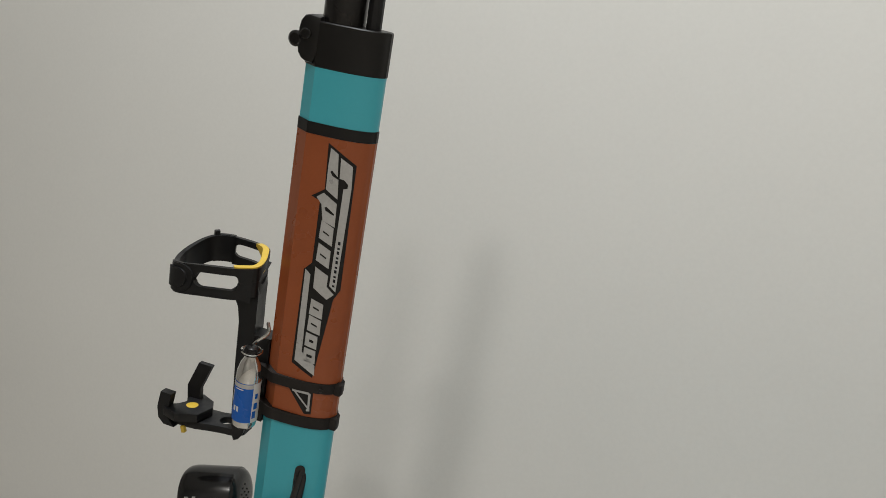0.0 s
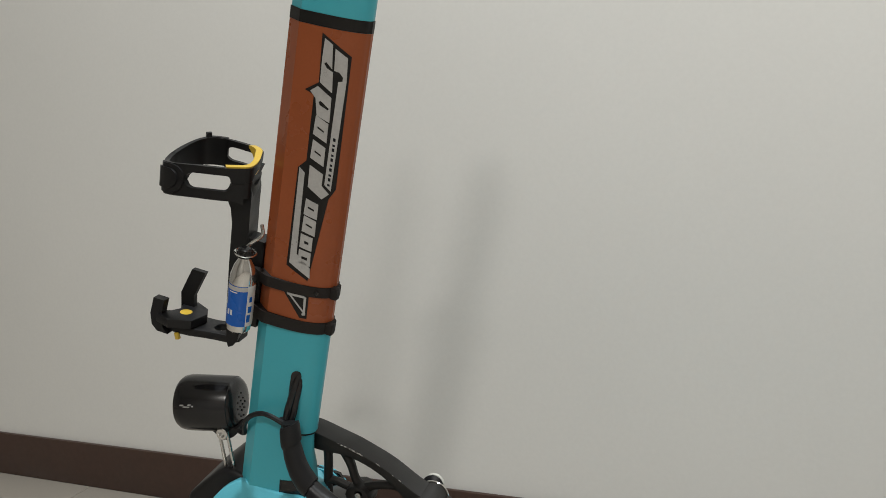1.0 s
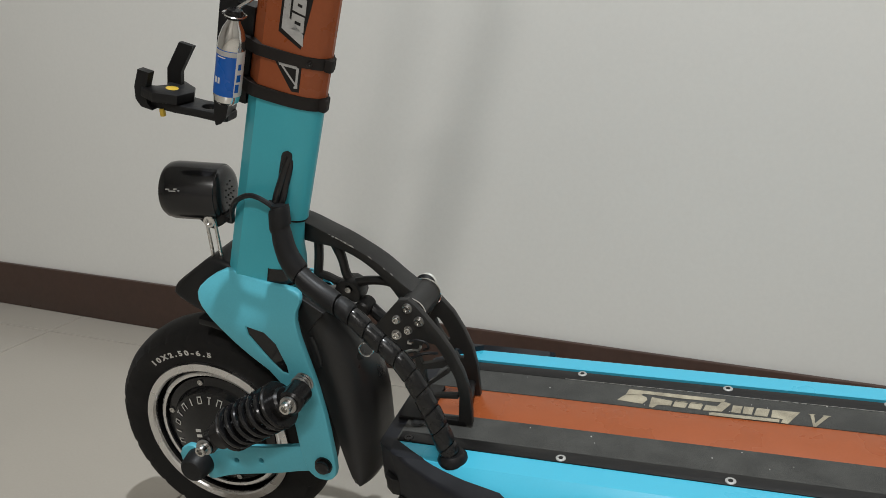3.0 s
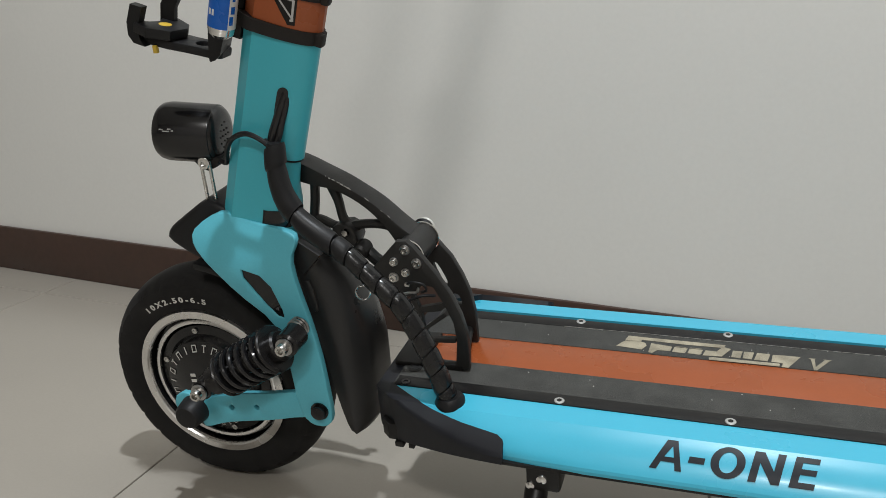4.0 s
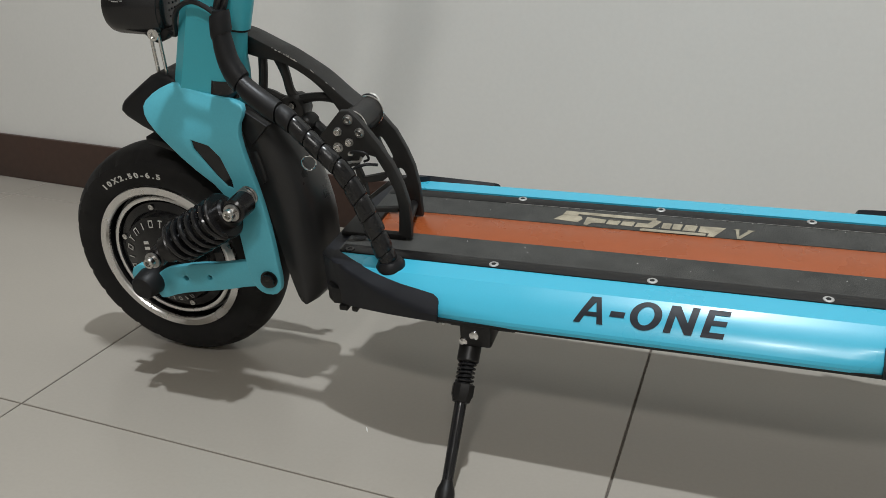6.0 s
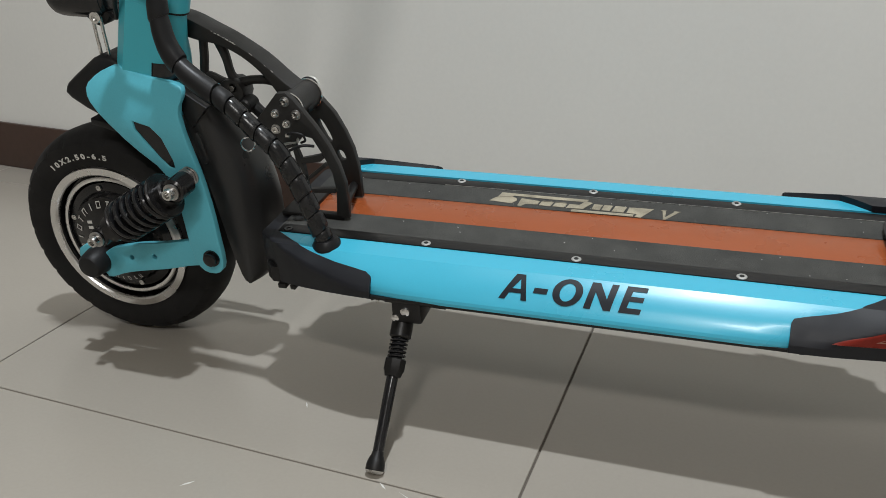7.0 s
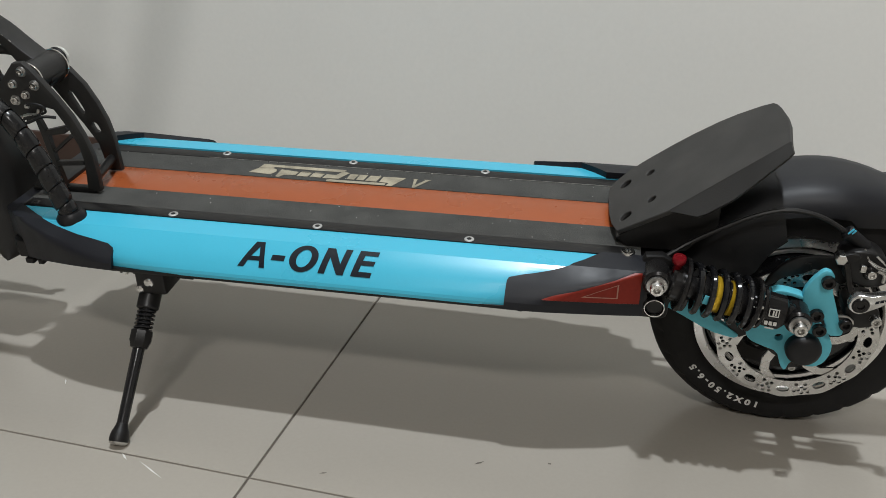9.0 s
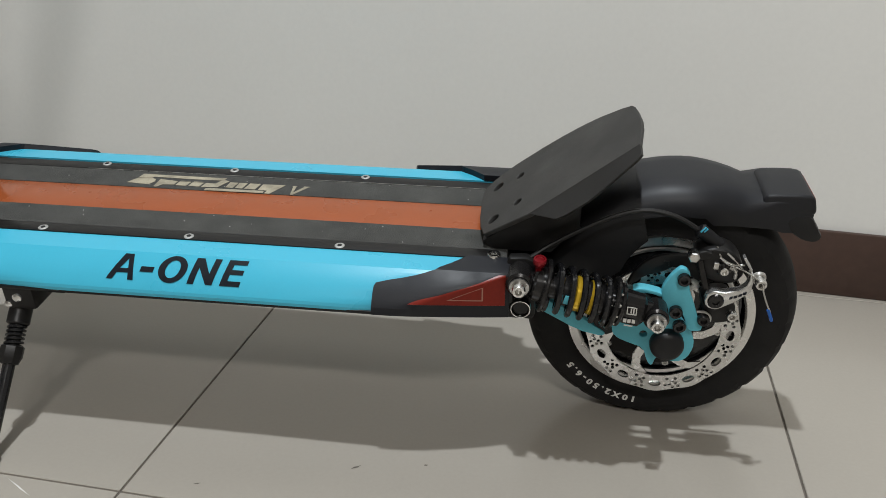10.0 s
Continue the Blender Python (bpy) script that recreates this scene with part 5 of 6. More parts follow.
part("lens", plate(rounded([(1.0590, 0.2395), (1.0622, 0.2385), (1.0648, 0.2300), (1.0605, 0.2260)], 1), side, -0.022, 0.022, bevel=0.0008), RED, tail, "dark red tail lamp lens")
part("mud_flap", plate(rounded([(1.040, 0.2180), (1.0500, 0.2250), (1.0610, 0.2240), (1.0680, 0.2132), (1.0735, 0.2035), (1.0680, 0.1985), (1.0571, 0.2000), (1.0465, 0.2073)], 1), side, -0.0300, 0.030, bevel=0.003), PLASTIC, fender)

STRIP = [(0.826, 0.152), (0.836, 0.1545), (0.866, 0.1420), (0.8850, 0.1290), (0.8965, 0.1215), (0.8965, 0.1190), (0.8929, 0.1172), (0.8720, 0.1222), (0.8412, 0.1396), (0.826, 0.146)]
RARM = [(0.9015, 0.1300), (0.9040, 0.1355), (0.926, 0.152), (0.948, 0.158), (0.9615, 0.138), (0.9680, 0.1302), (0.9730, 0.1210), (0.9735, 0.1110), (0.9700, 0.1010), (0.9640, 0.0960), (0.9560, 0.0955), (0.9470, 0.0990),
        (0.9430, 0.0985), (0.9405, 0.0885), (0.9360, 0.0930), (0.9310, 0.1080), (0.9168, 0.1128), (0.9080, 0.1165), (0.9030, 0.1215)]
LINK = [(0.880, 0.150), (0.905, 0.158), (0.912, 0.140), (0.9050, 0.1220), (0.8960, 0.1170), (0.885, 0.130)]
for y0, y1, hole in ((-0.0735, -0.0665, True), (0.0665, 0.0735, False)):
    arm = part("rear_arm", joined(plate(rounded(STRIP, 1), side, y0, y1, bevel=0.001), plate(rounded(RARM, 1), side, y0, y1, holes=[ring_pts(0.9296, 0.1230, 0.0035, 12)], bevel=0.001)), CAST, scooter, "cyan rear suspension arm")
    part("arm_link", plate(rounded(LINK, 1), side, y0 + 0.0012, y1 + 0.0012 if hole else y1 - 0.0012, bevel=0.001), BLACK, arm)
    s = -1 if hole else 1
    part("axle_cap", lathe([(0.0146, 0), (0.0148, 0.004), (0.0144, 0.007), (0.0130, 0.0095), (0.0095, 0.0112), (0.004, 0.0119), (0, 0.0120)], (0.950, s * 0.0735, 0.1160), (0, s, 0), 28), PLASTIC, arm, "black rubber axle cap")
part("rear_axle", cyl((RW.x, -0.07, RW.z), (RW.x, 0.07, RW.z), 0.008, 16), BLACK, arm)

rs, at, d = shock(-0.094, (0.8205, 0.1845), (0.9340, 0.1590), 0.20, 0.665, 5.4, 0.0190, "black rear coil shock absorber with yellow bands", 1)
for f in (0.0, 1.0):
    w = part("washer", cyl((0, 0, 0), (0, 0, 0.002), 0.0082, 24), WASHER, rs)
    w.matrix_basis = facing(at(f) + Vector((0, -0.0122, 0)), (0, -1, 0))
    bolt_at(at(f) + Vector((0, -0.0142, 0)), (0, -1, 0), 0.0056, 0.007, rs)
part("yellow_band", cyl(at(0.395), at(0.470), 0.0150, 26, 0.001), AMBER, rs, "yellow band inside the spring")
part("yellow_band", cyl(at(0.505), at(0.558), 0.0148, 26, 0.001), AMBER, rs, "yellow band inside the spring")
part("pale_label", box(-0.0022, 0.0022, -0.0004, 0.0004, -0.0040, 0.0040, 0.0002), CAST, rs, "pale teal label inside the spring").matrix_basis = Matrix.Translation(at(0.345) + Vector((0, -0.0155, 0.001))) @ pose(0, 0, 0, 0, 14, 0)
part("shock_sleeve", cyl(at(0.30), at(0.72), 0.0128, 24), ANOD, rs)
part("thread_ring", lathe([(0.0175, 0), (0.0185, 0.001), (0.0185, 0.003), (0.0175, 0.004), (0.0185, 0.005), (0.0185, 0.007), (0.0175, 0.008)], at(0.68), d, 30), ANOD, rs)
for k in range(5):
    w = radians(-60 + 30 * k)
    up_ = frame_of(d)
    q = at(0.70) + (Vector((0, -1, 0)) * math.cos(w) + d.cross(Vector((0, 1, 0))).normalized() * math.sin(w)) * 0.0182
    part("collar_notch", box(-0.0016, 0.0016, -0.0010, 0.0010, -0.0018, 0.0018, 0.0003), STEEL, rs).matrix_basis = facing(q, d)
part("adjuster_knob", lathe([(0.0032, 0), (0.0034, 0.007), (0.0050, 0.010), (0.0057, 0.012), (0.0057, 0.0145), (0.0050, 0.0158), (0.0038, 0.0158), (0.0034, 0.0150), (0, 0.0150)], (0.8355, -0.094, 0.1910), (0.05, -0.15, 1), 24), REDKNOB, rs, "red adjuster knob")
for x, z, w, h in ((0.9085, 0.1735, 0.0080, 0.0008), (0.9085, 0.1670, 0.0080, 0.0008), (0.9085, 0.1670, 0.0008, 0.0070), (0.9158, 0.1665, 0.0008, 0.0070), (0.9115, 0.1680, 0.0012, 0.0046), (0.9135, 0.1678, 0.0012, 0.0046),
                   (0.9065, 0.1590, 0.0026, 0.0036), (0.9100, 0.1587, 0.0026, 0.0036), (0.9135, 0.1584, 0.0026, 0.0036), (0.9075, 0.1555, 0.0070, 0.0012), (0.8915, 0.1745, 0.0055, 0.0008)):
    part("label_bar", plate([(x, z), (x + w, z - w * 0.1), (x + w, z + h - w * 0.1), (x, z + h)], lambda a, b, h_: Vector((a, -0.1093 - h_, b)), 0, 0.0003), WHITE, rs)

# brake
disc_holes = []
o = Vector((RW.x, -0.046, RW.z))
for k in range(12):
    w = 2 * math.pi * k / 12
    disc_holes.append([(o.x + 0.0598 * math.cos(w) + 0.0058 * math.cos(q) * math.sin(w) + 0.0036 * math.sin(q) * math.cos(w),
                        o.z + 0.0598 * math.sin(w) - 0.0058 * math.cos(q) * math.cos(w) + 0.0036 * math.sin(q) * math.sin(w)) for q in (i * math.pi / 6 for i in range(12))])
    for r_, dw in ((0.0648, 0.262), (0.0620, 0.165), (0.0612, 0.225), (0.0645, 0.345), (0.0580, 0.275), (0.0548, 0.200), (0.0558, 0.335), (0.0605, 0.320)):
        disc_holes.append(ring_pts(o.x + r_ * math.cos(w + dw), o.z + r_ * math.sin(w + dw), 0.00165, 8))
wave = [(o.x + (0.0680 + 0.0009 * math.cos(12 * w)) * math.cos(w), o.z + (0.0680 + 0.0009 * math.cos(12 * w)) * math.sin(w)) for w in (i * math.pi / 48 for i in range(96))]
disc = part("brake_disc", plate(wave, side, -0.0470, -0.0452, holes=[ring_pts(o.x, o.z, 0.0508, 60)] + disc_holes), STEEL, rw, "drilled steel brake disc")
for k in range(6):
    w = 2 * math.pi * k / 6 + 0.3
    q = [o + Vector((r_ * math.cos(w + dw), 0, r_ * math.sin(w + dw))) for r_, dw in ((0.0525, 0.0), (0.045, -0.22), (0.036, -0.35), (0.026, -0.42))]
    blade = []
    for a_, b_ in zip(q, q[1:] + [q[-1] * 2 - q[-2]]):
        n_ = (b_ - a_).cross(Vector((0, 1, 0))).normalized() * 0.0040
        blade.append([a_ + n_, a_ + n_ + Vector((0, 0.0018, 0)), a_ - n_ + Vector((0, 0.0018, 0)), a_ - n_])
    part("disc_spoke", sweep(blade), STEEL, disc)
part("disc_carrier", cyl(o + Vector((0, -0.001, 0)), o + Vector((0, 0.018, 0)), 0.0285, 32, 0.002), ANOD, disc)

BRK = [(0.9482, 0.1934), (0.9519, 0.1964), (0.9571, 0.1946), (0.9600, 0.1899), (0.9591, 0.1804), (0.9690, 0.1557), (0.9732, 0.1427), (0.9765, 0.1395), (0.9757, 0.1347), (0.9651, 0.1338), (0.9604, 0.1475), (0.9549, 0.1569), (0.9448, 0.1560), (0.9393, 0.1659), (0.9386, 0.1760), (0.9432, 0.1864)]
mount = part("caliper_mount", plate(rounded(BRK, 1), side, -0.0805, -0.0745, holes=[ring_pts(0.9548, 0.1866, 0.003, 10)], bevel=0.001), CAST, scooter, "cyan brake caliper mount")
part("mount_fin", plate(rounded([(0.9145, 0.1705), (0.9190, 0.1735), (0.9263, 0.1732), (0.9400, 0.1700), (0.9400, 0.1660), (0.9293, 0.1695), (0.9190, 0.1692)], 1), side, -0.0800, -0.0700, bevel=0.001), CAST, mount)
for x, z, r_ in ((0.9548, 0.1866, 0.0054), (0.9522, 0.1543, 0.0056), (0.9569, 0.1402, 0.0056), (0.9758, 0.1482, 0.0052)):
    bolt_at((x, -0.0805, z), (0, -1, 0), r_, 0.005, mount, ANOD)
part("mount_lip", tube([(0.9700, -0.078, 0.1530), (0.9765, -0.078, 0.1530), (0.9815, -0.078, 0.1490), (0.9820, -0.078, 0.1440)], 0.0013, 8), STEEL, mount)
cal = part("brake_caliper", plate(rounded([(0.9630, 0.2060), (0.9740, 0.2130), (0.9900, 0.2110), (1.0000, 0.2020), (1.0040, 0.1900), (0.9980, 0.1810), (0.9850, 0.1790), (0.9740, 0.1830), (0.9655, 0.1900)], 1),
                                  side, -0.0740, -0.0500, bevel=0.002), BLACK, scooter, "black and silver cable brake caliper", smooth=50)
part("caliper_shield", plate(rounded([(0.9113, 0.1635), (0.9149, 0.1753), (0.9239, 0.1879), (0.9347, 0.1950), (0.9507, 0.1975), (0.9692, 0.1972), (0.9807, 0.1887), (0.9731, 0.1712), (0.9639, 0.1762), (0.9503, 0.1865), (0.9391, 0.1789), (0.9254, 0.1744), (0.9191, 0.1670)], 1),
                            side, -0.0610, -0.0560, bevel=0.0012), BLACK, cal)
part("shield_edge", plate([(0.9395, 0.1905), (0.9404, 0.1912), (0.9450, 0.1905), (0.9452, 0.1862), (0.9444, 0.1860), (0.9440, 0.1895)], side, -0.0620, -0.0608, bevel=0.0003), ANOD, cal)
part("caliper_foot", plate(rounded([(0.9740, 0.1640), (0.9950, 0.1680), (1.0030, 0.1560), (1.0010, 0.1440), (0.9860, 0.1400), (0.9760, 0.1480)], 1), side, -0.0760, -0.0500, bevel=0.002), BLACK, cal)
part("caliper_rib", tube([(0.9660, -0.0765, 0.2030), (0.9700, -0.0780, 0.1900), (0.9740, -0.0790, 0.1780)], 0.0026, 8), ANOD, cal)
part("caliper_lever", plate([(0.9735, 0.1690), (0.9750, 0.1750), (0.9795, 0.1782), (0.9893, 0.1777), (1.0000, 0.1806), (1.0046, 0.1855), (1.0062, 0.1917), (1.0049, 0.1997), (0.9980, 0.2105), (0.9995, 0.2120),
                             (1.0066, 0.2008), (1.0095, 0.1892), (1.0086, 0.1790), (0.9975, 0.1687), (0.9880, 0.1625), (0.9830, 0.1603), (0.9775, 0.1615), (0.9743, 0.1650)],
                            side, -0.0845, -0.0765, bevel=0.0016, segments=2), LEVER, cal, "silver brake lever arm", smooth=50)
part("lever_pivot", lathe([(0.0067, 0), (0.0067, 0.0016), (0.0058, 0.0024), (0.0030, 0.0024), (0.0026, 0.0010), (0, 0.0010)], (0.9822, -0.0840, 0.1692), (0, -1, 0), 26), ANOD, cal)
for k in range(4):
    x = 0.9925 + 0.0034 * k
    z = 0.1716 + 0.0011 * k + 0.0002 * k * k
    part("lever_mark", plate([(x, z), (x + 0.0026, z + 0.0009), (x + 0.0028, z + 0.0032), (x + 0.0002, z + 0.0022)], side, -0.0849, -0.0843), NAVY, cal)
bolt_at((1.0132, -0.0840, 0.1925), (0, -1, 0), 0.0046, 0.010, cal, STEEL)
part("bolt_cap", cyl((1.0132, -0.0840, 0.1925), (1.0132, -0.0800, 0.1940), 0.0056, 16, 0.0008), STEEL, cal)
part("cable_clamp", cyl((0.9605, -0.0720, 0.2075), (0.9595, -0.0850, 0.2090), 0.0046, 6, 0.0008), STEEL, cal)
part("clamp_arm", plate(rounded([(0.9560, 0.2060), (0.9600, 0.2020), (0.9720, 0.2050), (0.9760, 0.2100), (0.9680, 0.2130)], 1), side, -0.0790, -0.0740, bevel=0.001), BLACK, cal)
bolt_at((0.9989, -0.0760, 0.1519), (0, -1, 0), 0.0044, 0.006, cal, STEEL)
part("knurled_adjuster", cyl((0.9860, -0.0780, 0.1950), (0.9860, -0.0700, 0.1950), 0.0062, 12, 0.001), ANOD, cal)
bolt_at((0.9860, -0.0780, 0.1950), (0, -1, 0), 0.0036, 0.003, cal, STEEL)
part("adjuster_block", box(0.9770, 0.9815, -0.0790, -0.0740, 0.1960, 0.2020, 0.0008), STEEL, cal)
part("spring_clip", tube([(0.9805, -0.079, 0.2080), (0.9880, -0.080, 0.2040), (0.9940, -0.080, 0.2020), (1.0010, -0.080, 0.2025)], 0.0008, 8), STEEL, cal)
part("spring_clip", tube([(0.9860, -0.079, 0.2120), (0.9930, -0.080, 0.2060), (0.9990, -0.081, 0.2000)], 0.0008, 8), STEEL, cal)
part("spring_clip", tube([(0.9900, -0.079, 0.1990), (0.9945, -0.081, 0.1970), (0.9950, -0.081, 0.1900)], 0.0015, 8), STEEL, cal)
part("inner_wire", tube([(0.9790, -0.070, 0.2130), (0.9850, -0.078, 0.2030), (1.0000, -0.086, 0.2005), (1.0132, -0.0935, 0.1945), (1.0160, -0.0930, 0.1860), (1.0215, -0.090, 0.1730), (1.0262, -0.088, 0.1640)], 0.0007, 6), STEEL, cal)
part("wire_tip", cyl((1.0240, -0.0885, 0.1665), (1.0290, -0.0870, 0.1550), 0.0014, 8), BLUE, cal, "blue crimp on the wire's end")
hose = part("brake_cable", tube([(0.790, -0.066, 0.168), (0.815, -0.078, 0.186), (0.845, -0.068, 0.204), (0.872, -0.063, 0.219), (0.897, -0.060, 0.231), (0.920, -0.059, 0.2365), (0.944, -0.060, 0.233),
                                 (0.966, -0.062, 0.2215), (0.982, -0.063, 0.210)], 0.0021, 10), BLACK, scooter, "black rear brake cable")
part("cable_boot", cyl((0.964, -0.062, 0.2235), (0.983, -0.063, 0.2100), 0.0062, 16, 0.0015, 0.0050), PLASTIC, hose)
for k in range(2):
    part("boot_print", box(-0.0006, 0.0006, -0.0006, 0.0006, -0.0030, 0.0030, 0.0002), CYAN, hose, "pale cyan print").matrix_basis = Matrix.Translation((0.9665 + 0.0016 * k, -0.0672, 0.2260 - 0.0012 * k)) @ pose(0, 0, 0, 0, 38, 0)

# ---- bottle cage strapped to the stem ----
PLACE = scooter.matrix_world.copy()
cage = tagged(new("bottle_cage"), "black and yellow plastic bottle cage strapped to the stem", "bottle cage")
cage.matrix_world = PLACE
CY = -0.022
RING = spline([(-0.0615, -0.0450, 0.6512), (-0.078, -0.0500, 0.6487), (-0.105, -0.0515, 0.6450), (-0.134, -0.0485, 0.6400), (-0.1440, -0.0370, 0.6395), (-0.1460, -0.014, 0.6440),
               (-0.138, 0.008, 0.6505), (-0.120, 0.0150, 0.6535), (-0.092, 0.0130, 0.6545), (-0.073, 0.0030, 0.6555), (-0.0640, -0.0130, 0.6548), (-0.0592, -0.0260, 0.6537), (-0.0575, -0.0350, 0.6526), (-0.0583, -0.0415, 0.6518), (-0.0615, -0.0450, 0.6512)], 20)
RING = RING[:201] + RING[204::4]


def cage_band(f0, f1, lo, hi, t=0.0042, inset=0.0):
    """A strip of the ring between the shares f0 and f1 of the way round, from the near side by the stem, lo to hi about the rim (numbers, or functions of the share)."""
    n = len(RING) - 1
    i0, i1 = round(f0 * n), round(f1 * n)
    mid = Vector((-0.103, -0.018))
    rows = []
    for i in range(i0, i1 + 1):
        p = RING[i]
        f = min(1.0, max(0.0, (i - i0) / (i1 - i0)))
        z0, z1 = (h(f0 + (f1 - f0) * f) if callable(h) else h for h in (lo, hi))
        d = (Vector((p.x, p.y)) - mid).normalized()
        a, b = Vector((p.x, p.y)) - d * (t + inset), Vector((p.x, p.y)) - d * inset
        rows.append([stem_pt(a.x, a.y, p.z + z0), stem_pt(b.x, b.y, p.z + z0), stem_pt(b.x, b.y, p.z + z1), stem_pt(a.x, a.y, p.z + z1)])
    return bevelled(sweep(rows), 0.0008, 2, 60)


def round_end(f, a, b, span):
    """0 in the middle of the stretch a to b, growing to 1 at and past its ends along a quarter circle."""
    k = max(a + span - f, f - (b - span)) / span
    return 0.0 if k <= 0 else 1.0 if k >= 1 else 1.0 - math.sqrt(1.0 - k * k)


def slotted(a, b, top, bottom, span):
    """Lower edge of the upper rail and upper edge of the lower rail round a slot with rounded ends."""
    mid = (top + bottom) / 2
    return lambda f: top + (mid - top) * round_end(f, a, b, span) + 0.0001, lambda f: bottom + (mid - bottom) * round_end(f, a, b, span) - 0.0001


part("spine", bevelled(sweep([[stem_pt(u, CY + y, w) for u, y in ((-0.0735 + g, -0.016), (-0.0545 + e, -0.018), (-0.0620 + e, 0.012), (-0.0735 + g, 0.010))] for w, g, e in
                              ((0.4772, 0.006, -0.011), (0.4800, 0.005, -0.0065), (0.4860, 0.004, -0.0025), (0.50, 0.002, -0.001), (0.56, 0.0, -0.001), (0.596, -0.0005, -0.0015), (0.610, -0.003, -0.002), (0.617, -0.007, -0.002), (0.622, -0.014, -0.002), (0.628, -0.004, -0.002),
                               (0.636, 0.007, -0.0035), (0.644, 0.010, -0.0060), (0.649, 0.012, -0.0090))]), 0.003, 3, 40), PLASTIC, cage)
over, under = slotted(0.062, 0.215, -0.0068, -0.0205, 0.026)
part("upper_rail", cage_band(0.0, 0.42, over, 0.0), PLASTIC, cage)
part("lower_rail", cage_band(0.0, 0.42, lambda f: -0.0292 - 0.0040 * max(0.0, 1 - f / 0.06) ** 2, under), PLASTIC, cage)
part("far_band", cage_band(0.40, 0.66, -0.0250, 0.0), PLASTIC, cage)
over, under = slotted(0.655, 0.965, -0.0060, -0.0185, 0.026)
part("far_upper_rail", cage_band(0.65, 1.0, over, 0.0), PLASTIC, cage)
part("far_lower_rail", cage_band(0.65, 1.0, -0.0270, under), PLASTIC, cage)
part("buckle", cage_band(0.214, 0.37, lambda f: -0.0272 + 0.0110 * round_end(f, 0.214, 0.37, 0.045), lambda f: -0.0005 - 0.0110 * round_end(f, 0.214, 0.37, 0.045), t=0.0050, inset=-0.0016), PLASTIC, cage)
part("buckle_pad", cage_band(0.228, 0.345, lambda f: -0.0230 + 0.0085 * round_end(f, 0.228, 0.345, 0.034), lambda f: -0.0042 - 0.0085 * round_end(f, 0.228, 0.345, 0.034), t=0.0030, inset=-0.0034), PLASTIC, cage)
part("far_post", cage_band(0.565, 0.655, -0.0260, 0.0006, t=0.0045, inset=-0.0016), PLASTIC, cage)
part("far_tab", cage_band(0.562, 0.588, -0.0030, 0.0042, t=0.0045, inset=-0.0018), PLASTIC, cage)
part("yellow_pad", cage_band(0.765, 1.0, lambda f: -0.0012 - 0.0078 * min(1.0, (f - 0.765) / 0.06), 0.0012, t=0.0058, inset=0.0012), YELLOW, cage, "yellow inner pad")
part("yellow_pad_rim", cage_band(0.0, 0.085, lambda f: -0.0062 * (1.0 - f / 0.085) ** 0.7 - 0.0002, 0.0012, t=0.0058, inset=0.0012), YELLOW, cage)
base = part("cradle", plate(rounded([(-0.060, -0.036), (-0.086, -0.038), (-0.112, -0.044), (-0.142, -0.040), (-0.150, -0.026), (-0.128, -0.010), (-0.112, -0.012), (-0.094, -0.012), (-0.086, -0.010), (-0.060, -0.010)], 1),
                            lambda a, b, h: stem_pt(a, b, 0.4810 + h + 0.06 * (a + 0.1)), -0.0045, 0.0035, holes=[ring_pts(-0.083, -0.024, 0.006, 12, 1.2)], bevel=0.0015), PLASTIC, cage)
part("cradle_hub", plate(([(-0.140, -0.040), (-0.131, -0.034), (-0.1265, -0.026), (-0.132, -0.012), (-0.120, -0.006), (-0.1045, -0.014), (-0.0985, -0.025), (-0.103, -0.0445), (-0.122, -0.0530), (-0.138, -0.047)]),
                         lambda a, b, h: stem_pt(a, b, 0.4882 + h + 0.05 * (a + 0.1)), -0.003, 0.006, bevel=0.0012), PLASTIC, cage)
part("yellow_button", lathe([(0.0068, 0), (0.0066, 0.0012), (0.0050, 0.0018), (0, 0.0020)], stem_pt(-0.1165, -0.0310, 0.4918), (S, 0, C), 24), YELLOW, cage, "yellow button")
part("yellow_tab", box(-0.002, 0.002, -0.002, 0.002, -0.004, 0.003, 0.0006), YELLOW, cage).matrix_basis = Matrix.Translation(stem_pt(-0.1175, -0.043, 0.4740))
part("prong", bevelled(sweep([[stem_pt(u, y, w) for u, y in ((-0.1455 + g, -0.046), (-0.1340 + g, -0.046), (-0.1340 + g, -0.038), (-0.1455 + g, -0.038))] for w, g in
                              ((0.4735, 0.008), (0.479, 0.002), (0.490, 0.000), (0.5065, 0.0025))]), 0.002, 2, 40), PLASTIC, cage)
part("prong", bevelled(sweep([[stem_pt(u, y, w) for u, y in ((-0.1322 + g, -0.018), (-0.1180 + g, -0.018), (-0.1180 + g, -0.013), (-0.1322 + g, -0.013))] for w, g in
                              ((0.478, 0.001), (0.492, 0.001), (0.505, 0.000), (0.5315, 0.0100))]), 0.0015, 2, 40), PLASTIC, cage)
part("mount_block", sweep([[stem_pt(u, YC + y, w) for u, y in ((-0.0625, -0.010), (-0.0405, -0.010), (-0.0405, 0.010), (-0.0625, 0.008))] for w in (0.505, 0.588)]), PLASTIC, cage)
part("mount_clip", tube([stem_pt(-0.044, -0.040, 0.604), stem_pt(-0.040, -0.046, 0.597), stem_pt(-0.048, -0.052, 0.588), stem_pt(-0.052, -0.056, 0.580)], 0.0016, 8), CHROME, cage)
part("strap", bevelled(sweep([[stem_pt(u, YC + y, w) for u, y in stem_section(-0.052, 0.0277, HW, grow=0.0030, along=0.0240)] for w in (0.5545, 0.5640)]), 0.001, 1, 60), STRAP, cage, "black rubber strap round the stem", smooth=30)
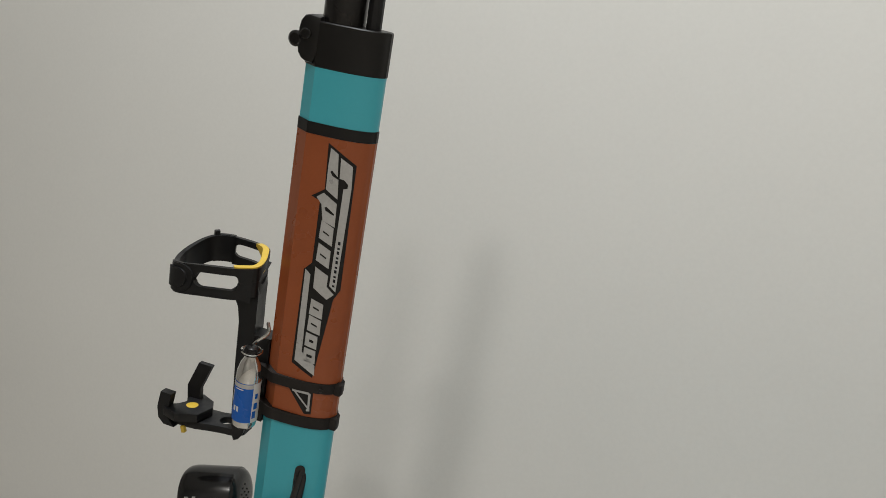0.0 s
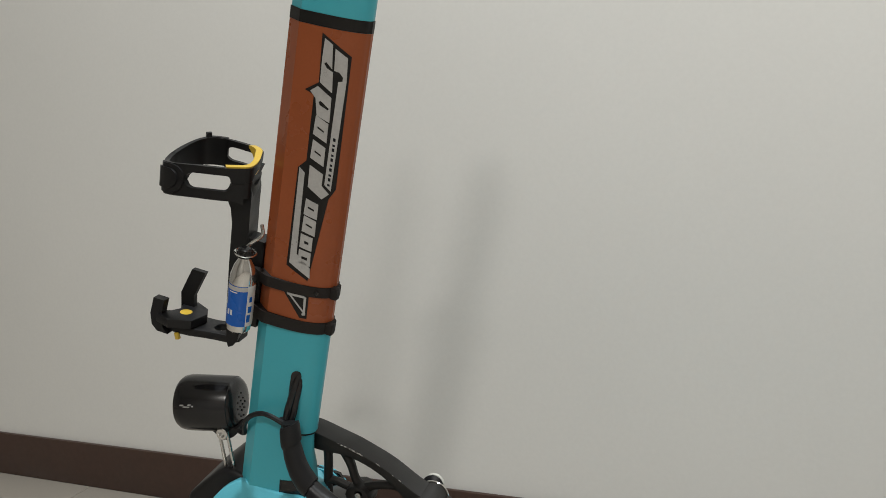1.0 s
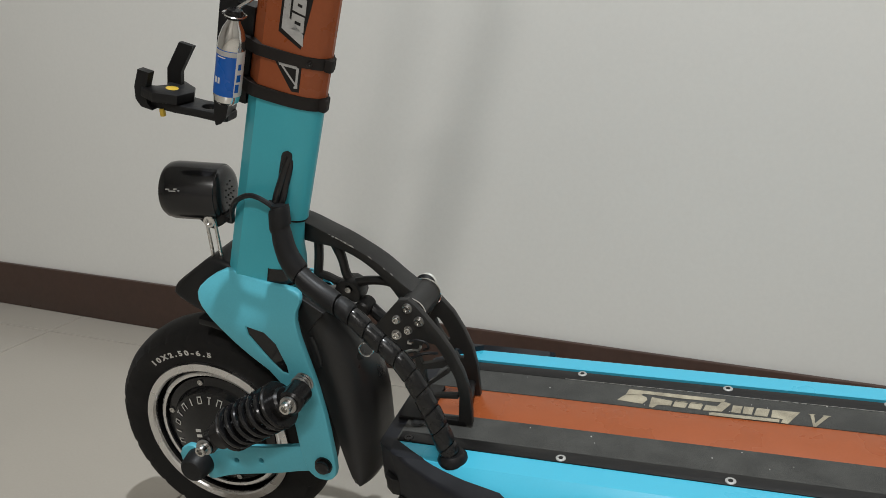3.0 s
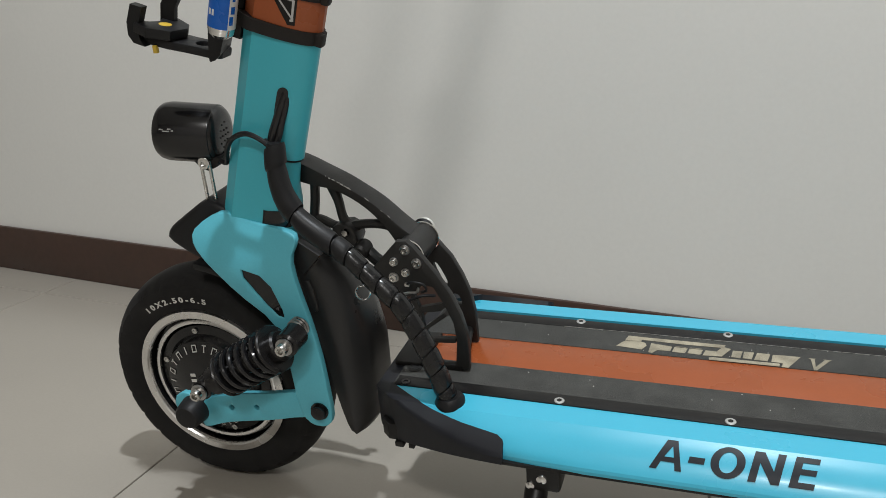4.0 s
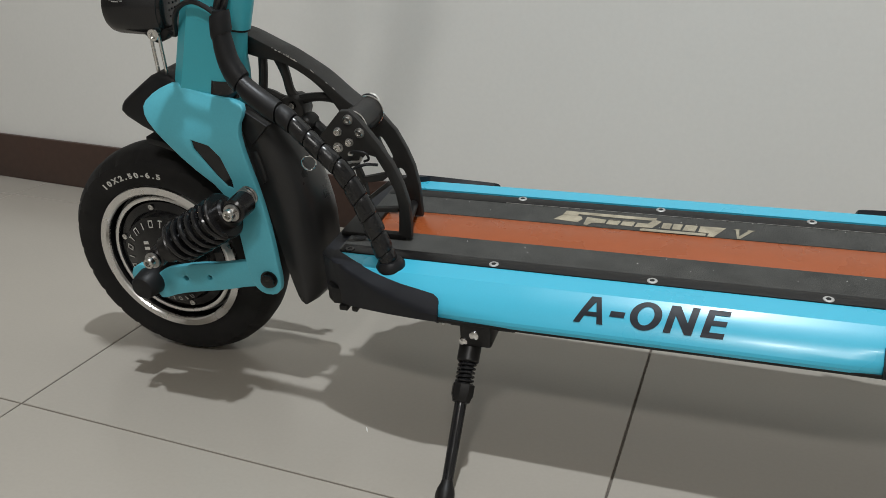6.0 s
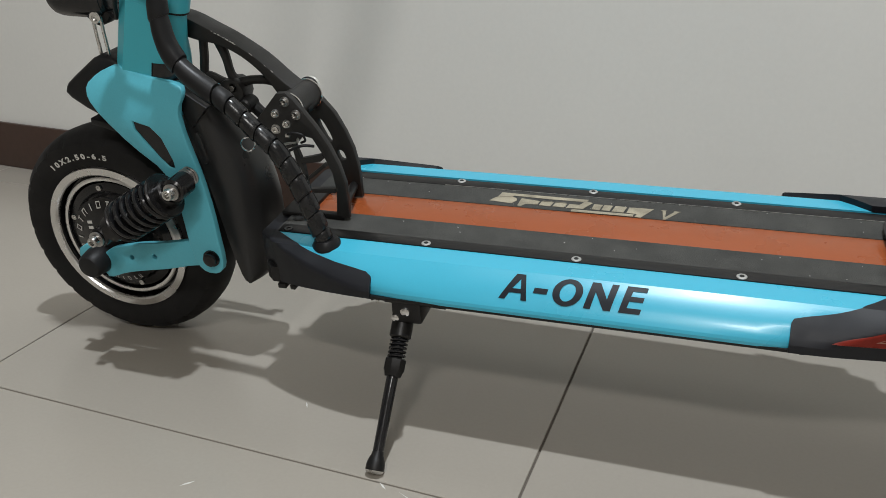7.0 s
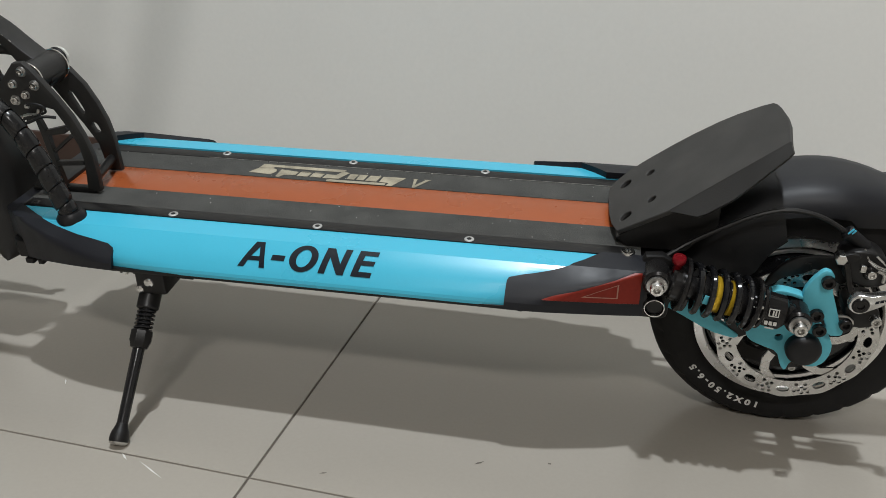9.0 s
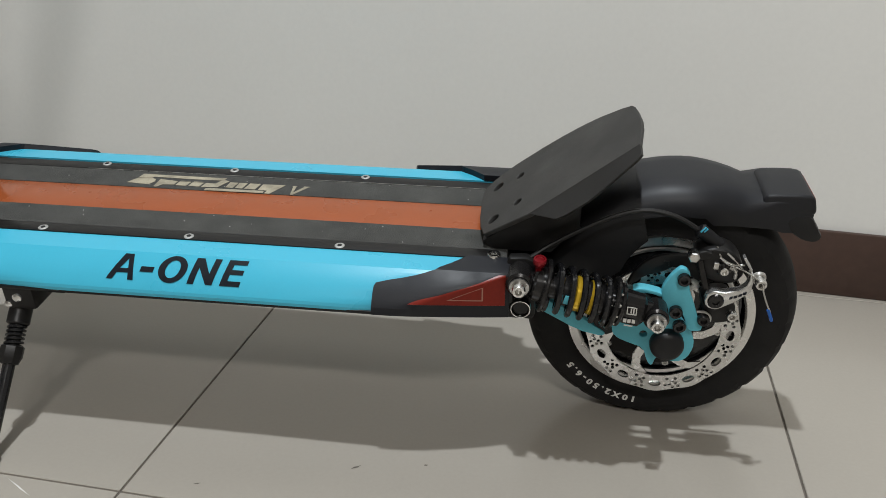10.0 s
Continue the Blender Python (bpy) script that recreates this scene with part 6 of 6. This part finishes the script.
part("strap", bevelled(sweep([[stem_pt(u, YC + y, w) for u, y in stem_section(-0.052, 0.0277, HW, grow=0.0030, along=0.0240)] for w in (0.5190, 0.5300)]), 0.001, 1, 60), STRAP, cage, "black rubber strap round the stem", smooth=30)
for w in (0.559, 0.5245):
    part("strap_end", box(-0.0035, 0.0035, -0.004, 0.004, -0.0055, 0.0055, 0.0016), STRAP, cage).matrix_basis = Matrix.Translation(stem_pt(0.0290, YC - 0.006, w)) @ pose(0, 0, 0, 0, 17.8, 0)
part("strap_eyelet", lathe([(0.0022, 0), (0.0022, 0.0008), (0.001, 0.001), (0, 0.0004)], stem_pt(0.0165, YC - depth_at(0.0165) - 0.0030, 0.559), (0.4, -1, 0), 12), ANOD, cage)

# ---- gas cartridge clipped beside the cage ----
cart = tagged(new("gas_cartridge"), "small steel gas cartridge with blue label beside the cage", "gas cartridge")
cart.matrix_world = PLACE
GP = stem_pt(-0.0455, -0.0620, 0.5135)
AX = Vector((S, 0, C))
part("body", lathe([(0, -0.004), (0.007, -0.003), (0.0102, 0.000), (0.0112, 0.006), (0.0112, 0.046), (0.0108, 0.052), (0.0085, 0.060), (0.0052, 0.066), (0.0048, 0.070), (0, 0.070)], GP, AX, 36), CHROME, cart, "bright steel body")


def label_arc(a0, a1, h0, h1, r, mat, name, text=""):
    b, c, a = frame_of(AX)
    bm = bmesh.new()
    rows = []
    n = max(3, int((a1 - a0) / 8))
    for k in range(n + 1):
        w = radians(a0 + (a1 - a0) * k / n)
        # angle 0 looks to the near side, growing to the rear
        d_ = Vector((0, -1, 0)) * math.cos(w) + Vector((C, 0, -S)) * math.sin(w)
        rows.append([bm.verts.new(GP + AX * h + d_ * r) for h in (h0, h1)])
    for p, q in zip(rows, rows[1:]):
        bm.faces.new((p[0], q[0], q[1], p[1]))
    part(name, bm, mat, cart, text)


label_arc(-95, 55, 0.006, 0.044, 0.01135, BLUE, "blue_label", "blue label")
label_arc(55, 130, 0.006, 0.044, 0.01135, LABEL, "white_label", "white label")
label_arc(-95, 55, 0.0395, 0.0435, 0.01145, SILVER, "grey_band")
for k, (a0, a1, h0, h1) in enumerate(((-30, 10, 0.0375, 0.0385),)):
    label_arc(a0, a1, h0, h1, 0.01145, LABEL, "print_bar")
for a0, a1, h0, h1 in ((-75, -45, 0.024, 0.034), (-35, -22, 0.016, 0.021), (-16, -6, 0.016, 0.021)):
    label_arc(a0, a1, h0, h1, 0.01145, LABEL, "print_bar")
for a0, a1, h0, h1 in ((59, 78, 0.010, 0.017), (63, 84, 0.019, 0.025), (66, 82, 0.029, 0.034)):
    label_arc(a0, a1, h0, h1, 0.01145, BLUE, "print_bar")
part("holder_ring", lathe([(0.0088, -0.0006), (0.0098, 0.0), (0.0088, 0.0006), (0.0080, 0)], GP + AX * 0.0715, (S + 0.06, -0.1, C), 28, closed=True), CHROME, cart)
part("cap", lathe([(0.0072, 0), (0.0078, 0.003), (0.0062, 0.0068), (0.003, 0.0085), (0, 0.009)], GP + AX * 0.068, AX, 24), ANOD, cart, "dark domed cap")
